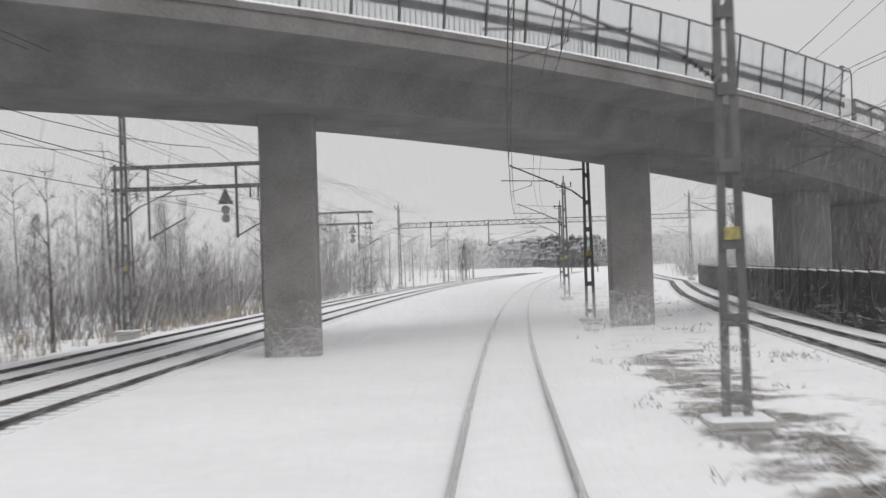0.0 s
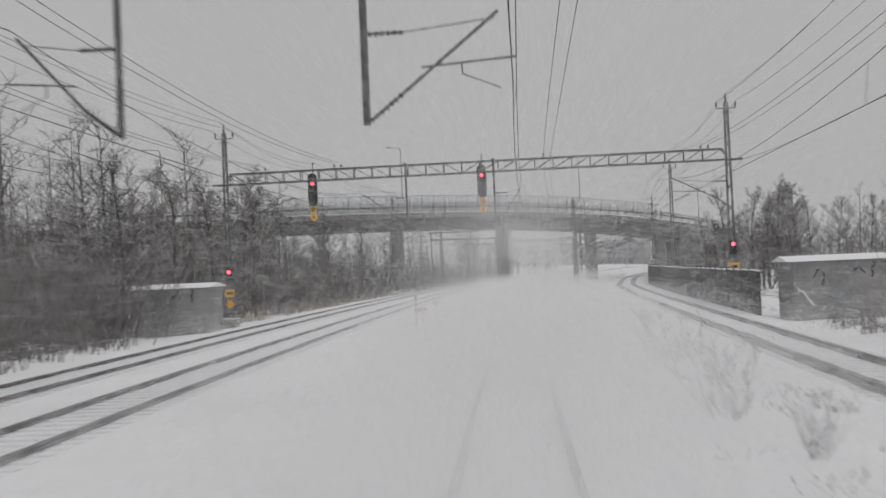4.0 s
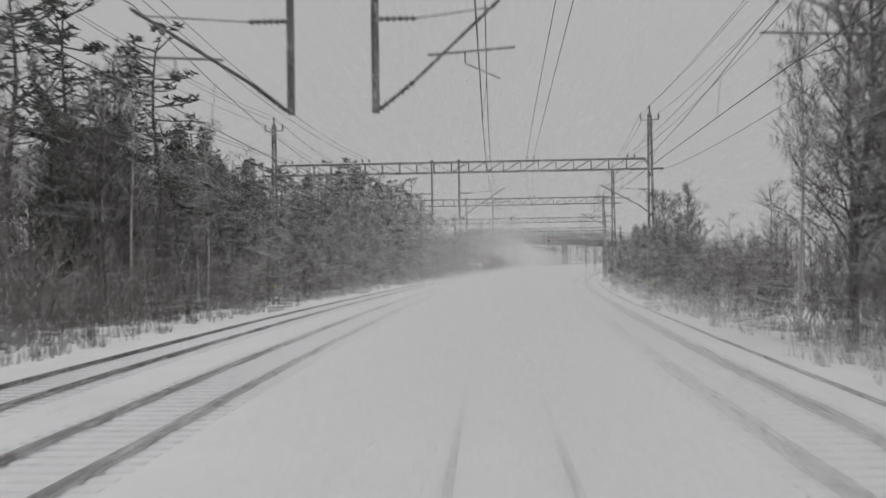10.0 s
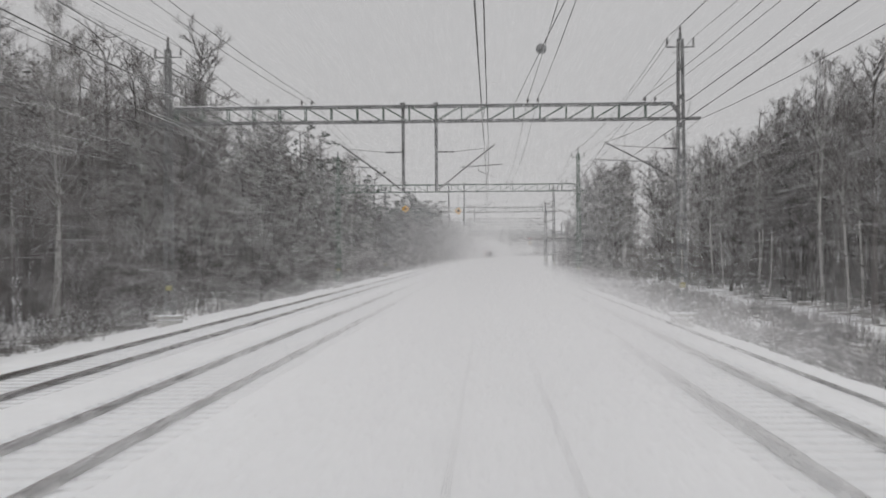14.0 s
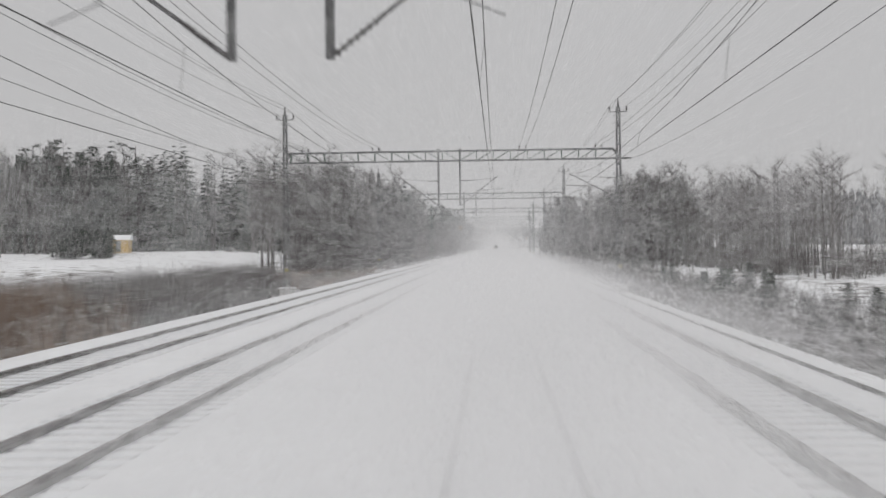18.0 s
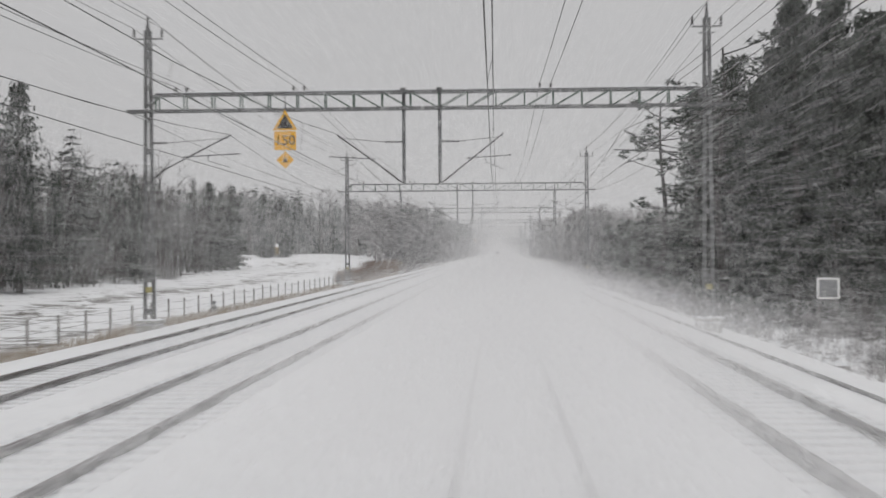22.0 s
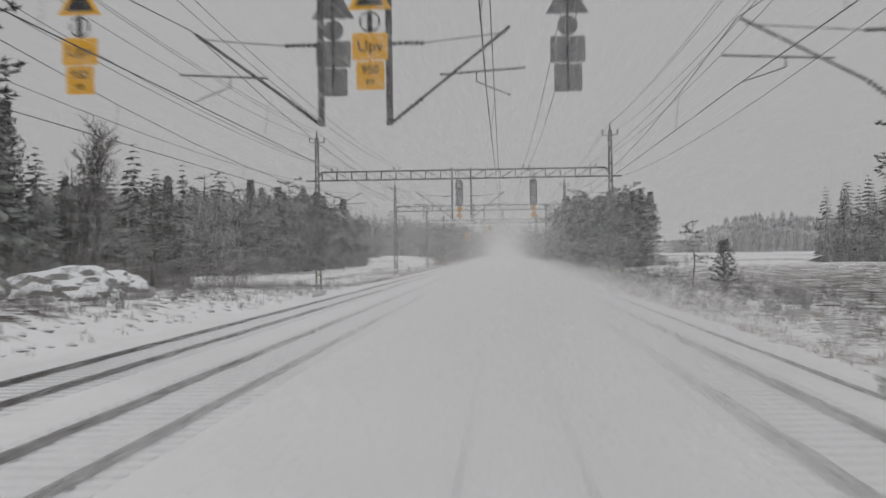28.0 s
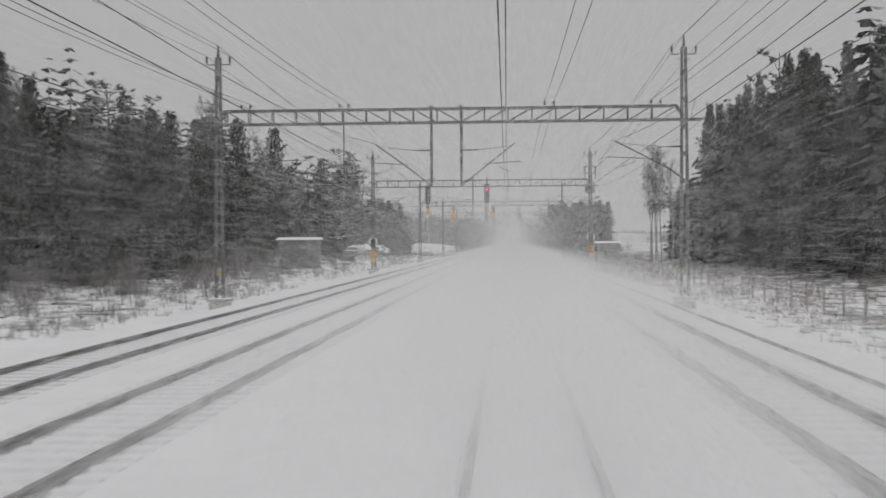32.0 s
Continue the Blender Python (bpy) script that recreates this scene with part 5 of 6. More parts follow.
def tufts(seed, y0, y1, o0, o1, n, h0, h1, blades, width, material, name, label, cat):
    g = np.random.default_rng(seed)
    rnd = random.Random(seed)
    ys, os_ = g.uniform(y0, y1, n), g.uniform(o0, o1, n)
    keep = []
    for y, o in zip(ys, os_):
        if noise.noise((y * 0.12, o * 0.25, seed)) > rnd.uniform(-0.45, 0.25):
            lo, hi = bed_edges(y)
            keep.append(at_ground(y, (lo + o) if o < 0 else (hi + o)))
    c = np.repeat(np.array([tuple(p) for p in keep]), blades, 0)
    m = len(c)
    a, lean, h = g.uniform(0, math.tau, m), g.uniform(0.05, 0.55, m), g.uniform(h0, h1, m)
    b = c + np.stack([g.normal(0, 0.16, m), g.normal(0, 0.16, m), np.full(m, -0.05)], 1)
    tip = b + np.stack([np.cos(a) * lean * h, np.sin(a) * lean * h, h], 1)
    s = np.stack([-np.sin(a), np.cos(a), np.zeros(m)], 1) * width
    tagged(part(name, tri_mesh(name, np.stack([b - s, b + s, tip], 1)), material), label, cat, kind="stuff")


tufts(1, -300, -50, 0.6, 9, 2600, 0.2, 0.9, 8, 0.02, M_TWIG, "scrub", "low grey scrub poking through snow", "scrub")
tufts(2, -580, -300, 0.9, 11, 12000, 0.25, 1.1, 9, 0.02, M_TWIG, "scrub", "dense grey scrub in the snowy ditch", "scrub")
tufts(11, -1080, -800, 1.6, 13, 4600, 0.12, 0.45, 8, 0.02, M_REED, "dry_grass", "reddish dry grass and heather in the snow", "dry grass")
tufts(3, -800, -580, 0.9, 12, 6000, 0.15, 0.7, 8, 0.02, M_TWIG, "scrub", "low grey scrub and heather in the snow", "scrub")
tufts(4, -480, -50, -9, -0.8, 4200, 0.2, 0.9, 8, 0.02, M_TWIG, "scrub", "low grey scrub beside the far track", "scrub")
tufts(5, -780, -540, -5.5, -0.7, 7500, 0.2, 0.55, 9, 0.016, M_GRASS, "dry_grass", "pale dry grass in thin snow along the fence", "dry grass")
tufts(6, -1080, -780, -16, -0.9, 7000, 0.15, 0.5, 8, 0.018, M_TWIG, "dry_grass", "frosted dry grass on the snowy bank", "dry grass")
tufts(7, -536, -521, -6.5, -2.6, 2400, 1.9, 3.0, 10, 0.018, M_REED, "reeds", "thick tall brown reeds in a snowy ditch", "reeds")
tufts(13, -547, -515, -9.0, -1.8, 2000, 0.8, 2.3, 9, 0.016, M_REED, "reeds", "thin brown reeds at the edge of a ditch", "reeds")
tufts(12, -520, -480, -8.0, -2.2, 5200, 1.4, 3.2, 10, 0.016, M_TWIG, "scrub", "dense tall grey scrub in a ditch", "scrub")
tufts(8, -460, -395, -12, -2.0, 1500, 0.5, 1.2, 9, 0.02, M_REED, "reeds", "brown reeds and grass beside the track", "reeds")
tufts(9, -70, 110, 0.5, 2.2, 300, 0.1, 0.4, 8, 0.015, M_GRASS, "dry_grass", "tufts of dry grass along the barrier", "dry grass")
tufts(10, -30, 130, -9, -1, 900, 0.3, 1.2, 9, 0.02, M_GRASS, "dry_grass", "tall dry grass and weeds in the snow", "dry grass")


def island_tufts():
    g = random.Random(12)
    v = []
    for _ in range(1500):
        y = g.uniform(-95, 140)
        o = g.uniform(2.4, max(3.6, lerp_table(RIGHT1, y) - 2.0))
        if noise.noise((y * 0.25, o * 0.4, 2)) < g.uniform(-0.05, 0.35) * (1.6 if y < -20 else 1.0):
            continue
        p = at_ground(y, o)
        for _ in range(9):
            a, h = g.uniform(0, math.tau), g.uniform(0.05, 0.22)
            q = p + Vector((g.gauss(0, 0.2), g.gauss(0, 0.2), -0.03))
            s = Vector((-math.sin(a), math.cos(a), 0)) * 0.025
            v.append([tuple(q - s), tuple(q + s), tuple(q + Vector((math.cos(a) * h, math.sin(a) * h, h)))])
    tagged(part("dry_grass", tri_mesh("dry_grass", np.array(v)), M_TWIG), "short dead grass showing through trampled snow", "dry grass", kind="stuff")


island_tufts()


# ---- signals and signs on the portals ----


def rounded(w, h, d, r, n=6):
    """A rounded plate w wide, h high and d deep, facing -y, middle at the origin."""
    bm = B()
    ring = []
    for cx, cz, a0 in ((w / 2 - r, h / 2 - r, 0), (-w / 2 + r, h / 2 - r, 90), (-w / 2 + r, -h / 2 + r, 180), (w / 2 - r, -h / 2 + r, 270)):
        for k in range(n + 1):
            a = radians(a0 + 90 * k / n)
            ring.append((cx + r * math.cos(a), cz + r * math.sin(a)))
    f = [bm.verts.new((x, -d / 2, z)) for x, z in ring]
    g = [bm.verts.new((x, d / 2, z)) for x, z in ring]
    bm.faces.new(f)
    bm.faces.new(g[::-1])
    for i in range(len(f)):
        j = (i + 1) % len(f)
        bm.faces.new((f[j], f[i], g[i], g[j]))
    return bm


def plate(pts, d=0.02):
    """A flat plate with the outline pts (x, z), facing -y."""
    bm = B()
    f = [bm.verts.new((x, -d / 2, z)) for x, z in pts]
    g = [bm.verts.new((x, d / 2, z)) for x, z in pts]
    bm.faces.new(f)
    bm.faces.new(g[::-1])
    for i in range(len(f)):
        j = (i + 1) % len(f)
        bm.faces.new((f[j], f[i], g[i], g[j]))
    bmesh.ops.recalc_face_normals(bm, faces=bm.faces)
    return bm


def moved(bm, x=0.0, y=0.0, z=0.0):
    bmesh.ops.translate(bm, vec=(x, y, z), verts=bm.verts)
    return bm


def disc(r, y, z, n=16, d=0.02, x=0.0):
    bm = B()
    bmesh.ops.create_cone(bm, cap_ends=True, segments=n, radius1=r, radius2=r, depth=d, matrix=Matrix.Translation((x, y, z)) @ Matrix.Rotation(radians(90), 4, "X"))
    return bm


DIAMOND = [(0, -0.25), (0.25, 0), (0, 0.25), (-0.25, 0)]


def main_signal(at, label, lit, turn=0.0, hang=0.7):
    """A hanging five-lamp signal head with plates below; at is the middle of the head."""
    root = thing("rail_signal", at, label, "rail signal", "hanging rail signals", turn=turn)
    part("housing", rounded(0.52, 1.85, 0.16, 0.25), M_BLACK, root)
    part("body", box(B(), (-0.16, 0.08, -0.8), (0.16, 0.36, 0.8), 0.04), M_GREY_PLATE, root)
    part("hanger", beam(beam(B(), (0, 0.2, 0.8), (0, 0.2, 0.85 + hang), 0.03, sides=8), (0, 0.2, 0.85 + hang), (0.12, 0.2, 0.8 + hang), 0.02, sides=6), M_TUBE, root)
    for k in range(5):
        z = 0.66 - 0.33 * k
        m = lit[1] if k == lit[0] else M_LENS
        lens = part("lens", disc(0.085, -0.09, z), m, root, lit[2] if k == lit[0] else "")
        hood = B()
        for i in range(9):
            a0, a1 = radians(180 * i / 9), radians(180 * (i + 1) / 9)
            vs = [hood.verts.new(c) for c in ((0.13 * math.cos(a0), -0.08, z + 0.13 * math.sin(a0)), (0.13 * math.cos(a1), -0.08, z + 0.13 * math.sin(a1)), (0.12 * math.cos(a1), -0.3, z + 0.12 * math.sin(a1)), (0.12 * math.cos(a0), -0.3, z + 0.12 * math.sin(a0)))]
            hood.faces.new(vs)
        part("hood", hood, M_BLACK, lens)
    part("stem", beam(B(), (0, 0.05, -0.9), (0, 0.05, -1.75), 0.025, sides=6), M_TUBE, root)
    tab = part("name_plate", moved(rounded(0.36, 0.34, 0.02, 0.03), 0, 0, -1.13), M_YELLOW, root, "yellow plate with worn dark characters")
    for k, w in enumerate((0.24, 0.18)):
        part("bar", box(B(), (-w / 2, -0.02, -1.09 - 0.12 * k), (w / 2, -0.012, -1.03 - 0.12 * k)), M_BLACK, tab)
    dia = part("diamond_plate", moved(plate(DIAMOND), 0, 0, -1.58), M_YELLOW, root, "yellow diamond plate")
    part("mark", moved(plate([(-0.07, -0.07), (0.07, -0.07), (0.0, 0.1)], 0.012), 0, -0.014, -1.58), M_BLACK, dia)
    return root


RED = (1, M_RED, "lit red lamp")
DARK = (9, M_LENS, "")
main_signal((13.25, -37.3, 7.3), "black five-lamp rail signal showing red, yellow plates below", RED, turn=-0.14)
main_signal((3.7, -35.9, 7.3), "black five-lamp rail signal showing red above yellow plates", RED, turn=-0.14)
main_signal((-2.33, -963.4, 7.2), "black five-lamp signal showing red beside the drop tube", RED)
main_signal((-7.9, -963.4, 7.05), "black five-lamp signal hanging unlit over the track", DARK)
for x in (-3.17, 2.02):
    main_signal((x, -843.4, 6.85), "back of a dark hanging signal head with plates", RED, turn=math.pi, hang=0.9)


def mast_signal(at, label, turn=0.0, lamp=None, ears=True):
    """A small round signal on a mast with plates under it."""
    root = thing("mast_signal", at, label, "mast signal", "signals on the masts", turn=turn)
    part("housing", rounded(0.42, 0.95, 0.2, 0.2), M_BLACK, root)
    if ears:
        part("backing", disc(0.42, 0.06, 0.12, 24), M_WHITE, root, "white round backing board")
    part("lens", disc(0.1, -0.11, 0.22), lamp or M_LENS, root, "lit red lamp" if lamp else "")
    part("lens", disc(0.1, -0.11, -0.12), M_LENS, root)
    tab = part("name_plate", moved(rounded(0.55, 0.42, 0.02, 0.03), 0, -0.05, -1.0), M_YELLOW, root, "yellow plate with dark characters")
    part("bar", box(B(), (-0.18, -0.075, -1.06), (0.18, -0.065, -0.94)), M_BLACK, tab)
    part("number_plate", moved(disc(0.22, 0, 0), 0, -0.05, -1.62), M_YELLOW, root, "round yellow plate")
    part("bracket", beam(B(), (0, 0.12, 0.3), (0, 0.12, -1.75), 0.03, sides=6), M_TUBE, root)
    return root


mast_signal((7.37, -963.3, 2.95), "black mast signal with white ears and yellow plates")
mast_signal((-13.12, -963.3, 2.6), "black mast signal with a white backing above yellow plates")
mast_signal((26.75, -39.2, 2.95), "black mast signal with a small red light and yellow plates", -0.14, M_RED, False)
mast_signal((-1.35, -34.9, 2.6), "black mast signal above faded yellow plates", -0.14, M_RED, False)
box_root = thing("mast_transformer", (7.37, -963.0, 7.55), "grey transformer box clamped to a lattice mast", "transformer")
part("tank", box(B(), (-0.5, -0.32, -0.42), (0.42, 0.32, 0.42), 0.05), M_GREY_PLATE, box_root)
for dx in (-0.28, 0.0, 0.26):
    bm = B()
    insulator(bm, (dx, 0, 0.42), (dx, 0, 0.75), 0.06, 4)
    part("insulator", bm, M_INSUL, box_root, "dark ribbed bushing")
for z in (9.6, 9.0):
    arm = thing("cross_arm", (7.37, -963.0, z), "steel cross-arm with hanging insulators on a mast", "cross-arm", "cross-arms")
    part("bar", box(B(), (-0.6, -0.05, -0.04), (0.6, 0.22, 0.04)), M_STEEL, arm)
    for dx in (-0.5, 0.5):
        bm = B()
        insulator(bm, (dx, 0.1, -0.04), (dx, 0.1, -0.5), 0.07, 5)
        part("insulator", bm, M_INSUL, arm)


def diamond_sign(at, label, rod):
    root = thing("diamond_sign", at, label, "rail sign", "yellow diamond signs")
    part("face", plate([(0, -0.33), (0.33, 0), (0, 0.33), (-0.33, 0)]), M_YELLOW, root)
    part("mark", disc(0.12, -0.015, 0, 12), M_BLACK, root)
    part("rod", beam(B(), (0, 0.02, 0.2), (0, 0.02, rod), 0.018, sides=6), M_TUBE, root)


diamond_sign((-2.83, -326.4, 6.2), "yellow diamond sign hung on a rod below the beam", 2.2)
diamond_sign((-7.34, -326.4, 6.4), "yellow diamond sign hung on a rod below the beam", 2.0)


def speed_sign(at, label):
    """Black triangle, yellow plate with the figure, and a diamond."""
    root = thing("speed_sign", at, label, "speed sign", "speed signs")
    part("triangle", plate([(-0.45, 0.1), (0.45, 0.1), (0.0, 0.85)]), M_YELLOW, root)
    part("inner_triangle", moved(plate([(-0.3, 0.17), (0.3, 0.17), (0.0, 0.68)], 0.012), 0, -0.02), M_BLACK, root)
    face = part("plate", moved(rounded(0.8, 0.68, 0.02, 0.05), 0, 0, -0.28), M_YELLOW, root)
    me = text_mesh("150", 0.5)
    me.transform(Matrix.Translation((0, -0.016, -0.28)))
    part("figure", me, M_BLACK, face)
    dia = part("diamond", moved(plate([(0, -0.32), (0.32, 0), (0, 0.32), (-0.32, 0)]), 0, 0, -0.98), M_YELLOW, root)
    part("mark", moved(plate([(-0.09, -0.09), (0.09, -0.09), (0.0, 0.13)], 0.012), 0, -0.016, -0.98), M_BLACK, dia)
    part("hanger", beam(B(), (0, 0.03, -1.1), (0, 0.03, 1.35), 0.02, sides=6), M_TUBE, root)


speed_sign((-7.96, -664.3, 6.95), "yellow speed sign reading 150 below the portal beam")
speed_sign((-2.42, -723.2, 6.95), "yellow speed sign reading 150 beside the drop tube")


def warning_signs(at, label, back):
    """Triangle, disc and two plates on one hanger, seen from the front or the back."""
    root = thing("warning_sign", at, label, "warning sign", "hanging warning signs")
    m = M_GREY_PLATE if back else M_YELLOW
    part("triangle", plate([(-0.42, 0.28), (0.42, 0.28), (0.0, 1.0)]), m, root)
    part("disc", disc(0.2, 0, 0.05, 20), m if back else M_BLACK, root)
    part("plate", moved(rounded(0.68, 0.52, 0.02, 0.04), 0, 0, -0.42), m, root)
    part("lower_plate", moved(rounded(0.54, 0.54, 0.02, 0.04), 0, 0, -0.97), m, root)
    part("hanger", beam(B(), (0, 0.04 if not back else -0.04, -1.2), (0, 0.04 if not back else -0.04, 1.25), 0.03, sides=6), M_TUBE, root)
    if not back:
        part("inner_triangle", moved(plate([(-0.27, 0.36), (0.27, 0.36), (0.0, 0.82)], 0.012), 0, -0.02), M_BLACK, root)
        part("pale_half", moved(plate([(-0.16, -0.1), (-0.05, -0.16), (-0.05, 0.16), (-0.16, 0.1)], 0.01), 0, -0.02, 0.05), M_WHITE, root)
        part("pale_half", moved(plate([(0.16, 0.1), (0.05, 0.16), (0.05, -0.16), (0.16, -0.1)], 0.01), 0, -0.02, 0.05), M_WHITE, root)
        for word, size, z in (("Upv", 0.3, -0.42), ("950", 0.22, -0.87), ("m", 0.22, -1.08)):
            me = text_mesh(word, size)
            me.transform(Matrix.Translation((0, -0.016, z)))
            part("lettering", me, M_BLACK, root)


warning_signs((-8.23, -904.4, 6.95), "yellow triangle, disc and plates hung below the beam", False)
warning_signs((-2.65, -904.4, 6.92), "yellow triangle, disc and lettered plates by the tube", False)
warning_signs((-3.46, -903.6, 6.92), "grey backs of a triangle sign and its plates", True)
warning_signs((1.12, -903.6, 6.92), "grey backs of a triangle sign and its plates", True)
for x in (-9.68, -6.19, -0.1, 3.84):
    hanger = thing("tension_hanger", (x, -783.1, 7.75), "dark twin insulator hanger below the portal beam", "insulator hanger", "insulator hangers")
    for dx in (-0.09, 0.07):
        bm = B()
        insulator(bm, (dx, 0, -0.1 + dx), (dx * 0.4, 0, -0.95 + dx), 0.075, 6)
        part("insulator", bm, M_INSUL, hanger)
    part("hook", beam(B(), (0, 0, 0.1), (0, 0, -0.15), 0.03, sides=6), M_TUBE, hanger)

# ---- trackside posts, fences, sheds, rocks ----
duct = sweep("cable_duct", [on_line(y, lerp_table(RIGHT1, y) + 2.15, -0.16) for y in np.arange(-120, SOUTH, -3.0)], [(-0.06, -0.1), (-0.06, 0.07), (-0.045, 0.08), (-0.045, 0.03), (0.045, 0.03), (0.045, 0.09), (0.06, 0.09), (0.06, -0.1)], True)
tagged(part("cable_duct", duct, M_BALLAST), "low dark cable trough along the snowy shoulder", "cable duct", kind="structure")


def wire_fence(y0, y1, off, step, label):
    root = thing("wire_fence", at_ground(y0, off), label, "fence")
    inv = root.matrix_basis.inverted()
    post = mesh_of("post", box(B(), (-0.045, -0.045, -0.4), (0.045, 0.045, 1.35), 0.01))
    pts, y = [], y0
    while y > y1:
        p = at_ground(y, off)
        pts.append(inv @ p)
        part("post", post, M_POST, root, m=inv @ Matrix.Translation(p) @ Matrix.Rotation(0.06 * noise.noise((y, 0, 0)), 4, "X"))
        y -= step
    for h in (0.35, 0.75, 1.15):
        part("strand", wire_mesh("strand", [p + Vector((0, 0, h)) for p in pts], 0.008, 3), M_WIRE, root)


wire_fence(-530, -775, -18.5, 3.3, "grey wire fence with wooden posts beside the snowy field")
wire_fence(-930, -1060, 13.3, 3.0, "grey wire fence with thin posts in the snowy verge")
shed(at_ground(-940.5, 10.8), 0.0, 2.5, 2.8, 3.3, M_SHEDWALL, "small grey hut with a snow-covered roof beside the mast", 5)
shed(at_ground(-965, -19.8), 0.05, 3.6, 3.0, 2.7, M_SHEDWALL, "small grey shed with a snow-covered roof beside the wood")
shed(at_ground(-358, -66.5) + Vector((0, 0, 0.1)), 0.1, 3.5, 3.0, 2.1, M_YSHED, "small ochre wooden shed with a snowy roof", 0, 0.3, 0.9)


def marker_post(at, label, plate_m, h, w):
    root = thing("marker_post", at, label, "marker post", "low trackside posts")
    part("post", beam(B(), (0, 0, -0.3), (0, 0, h), 0.045, sides=8), M_POST, root)
    part("plate", box(B(), (-w, -0.07, h - 0.05), (w, -0.04, h + 0.16), 0.01), plate_m, root)


marker_post(at_ground(-52.5, -4.6), "tall thin grey marker post in the snow", M_GREY_PLATE, 1.35, 0.05)
marker_post(at_ground(-39.4, -4.9), "low post with a pale yellow plate", M_YSHED, 0.75, 0.2)
marker_post(at_ground(-45.5, -5.0), "low post with a faded red-brown plate", mat("faded_red_plate", (0.40, 0.16, 0.12), 0.7, 0, 0.2, 4.0, 0.0), 0.6, 0.25)
cab = thing("relay_cabinet", at_ground(-946.5, -17.6), "grey trackside relay cabinet standing in the snow", "cabinet")
part("body", box(B(), (-0.45, -0.25, -0.3), (0.45, 0.25, 1.15), 0.03), M_GREY_PLATE, cab)
part("door", box(B(), (-0.4, -0.28, 0.0), (0.4, -0.25, 1.08), 0.01), M_GREY_PLATE, cab)
part("snow_cap", box(B(), (-0.5, -0.3, 1.15), (0.5, 0.3, 1.24), 0.04), M_SNOW, cab)


def rock(at, sx, sy, sz, seed, label):
    bm = B()
    bmesh.ops.create_icosphere(bm, subdivisions=4, radius=1.0)
    for v in bm.verts:
        v.co *= 1 + 0.3 * noise.noise(v.co * 1.3 + Vector((seed, 0, 0))) + 0.16 * noise.noise(v.co * 3.2 + Vector((0, seed, 0))) + 0.06 * noise.noise(v.co * 9)
        v.co = Vector((v.co.x * sx, v.co.y * sy, v.co.z * sz))
    ob = part("rock", bm, M_ROCK)
    ob.location = at
    for f in ob.data.polygons:
        f.use_smooth = True
    return tagged(ob, label, "rock", "snowy rocks")


rock(at_ground(-889, -23.8, 0.3), 3.0, 5.0, 1.9, 5, "broad rock outcrop under drifted snow")
rock(at_ground(-862, -24.5, 0.4), 3.4, 4.2, 1.9, 3, "long rock outcrop under a thick cap of snow")
rock(at_ground(-871, -26.5), 2.4, 2.6, 1.5, 8, "rock outcrop capped with snow on the bank")
rock(at_ground(-853, -25.0), 2.2, 3.0, 1.2, 23, "rock outcrop half buried in snow on the bank")

def hummocks(seed, y0, y1, o0, o1, n, h0, h1):
    """Snow-covered tussocks and stones on a bank, too many to count."""
    rnd = random.Random(seed)
    unit = bmesh.new()
    bmesh.ops.create_icosphere(unit, subdivisions=1, radius=1.0)
    unit.verts.ensure_lookup_table()
    tri = np.array([[tuple(v.co) for v in f.verts] for f in unit.faces])
    unit.free()
    out = []
    for _ in range(n):
        y, d, h = rnd.uniform(y0, y1), rnd.uniform(o0, o1), rnd.uniform(h0, h1)
        if noise.noise((y * 0.1, d * 0.2, seed)) < rnd.uniform(-0.5, 0.3):
            continue
        lo, hi = bed_edges(y)
        p = at_ground(y, lo - d if seed % 2 else hi + d, 0.05)
        a, k = rnd.uniform(0, math.tau), rnd.uniform(0.7, 1.8)
        m = np.array([[math.cos(a) * h * k, math.sin(a) * h * k, 0], [-math.sin(a) * h, math.cos(a) * h, 0], [rnd.uniform(-0.3, 0.3) * h, 0, h * rnd.uniform(0.5, 0.9)]])
        out.append(tri @ m + np.array(p))
    tagged(part("tussocks", tri_mesh("tussocks", np.concatenate(out)), M_TUSSOCK), "snow-covered tussocks and stones on the verge", "tussocks", kind="stuff")


M_TUSSOCK = mat("snow_capped_tussock", (0.115, 0.10, 0.092), 0.95, 0, 0.35, 1.2, 0.4, 20.0, snow=0.8, snow_edge=0.5)
hummocks(61, -940, -800, 0.8, 14, 2600, 0.07, 0.24)
hummocks(63, -1080, -940, 1.0, 14, 1700, 0.06, 0.2)
hummocks(62, -1060, -640, 1.2, 15, 6500, 0.08, 0.3)
hummocks(64, -580, -380, 1.2, 12, 2000, 0.08, 0.26)

heap = B()
bmesh.ops.create_icosphere(heap, subdivisions=4, radius=1.0)
for v in heap.verts:
    v.co *= 1 + 0.22 * noise.noise(v.co * 1.4) + 0.07 * noise.noise(v.co * 5)
    v.co = Vector((v.co.x * 2.9, v.co.y * 2.2, v.co.z * 1.5))
heap = part("snow_heap", heap, M_SNOW)
heap.location = at_ground(-415.3, 42.7)
for f in heap.data.polygons:
    f.use_smooth = True
tagged(heap, "heap of cleared white snow in the field", "snow heap")
board = thing("notice_board", at_ground(-656.0, 13.8), "small white-framed grey board on two posts", "notice board")
for dx in (-0.38, 0.38):
    part("post", beam(B(), (dx, 0.03, -0.4), (dx, 0.03, 2.6), 0.04, sides=6), M_POST, board)
part("panel", box(B(), (-0.4, -0.03, 1.75), (0.4, 0.0, 2.5)), M_GREY_PLATE, board)
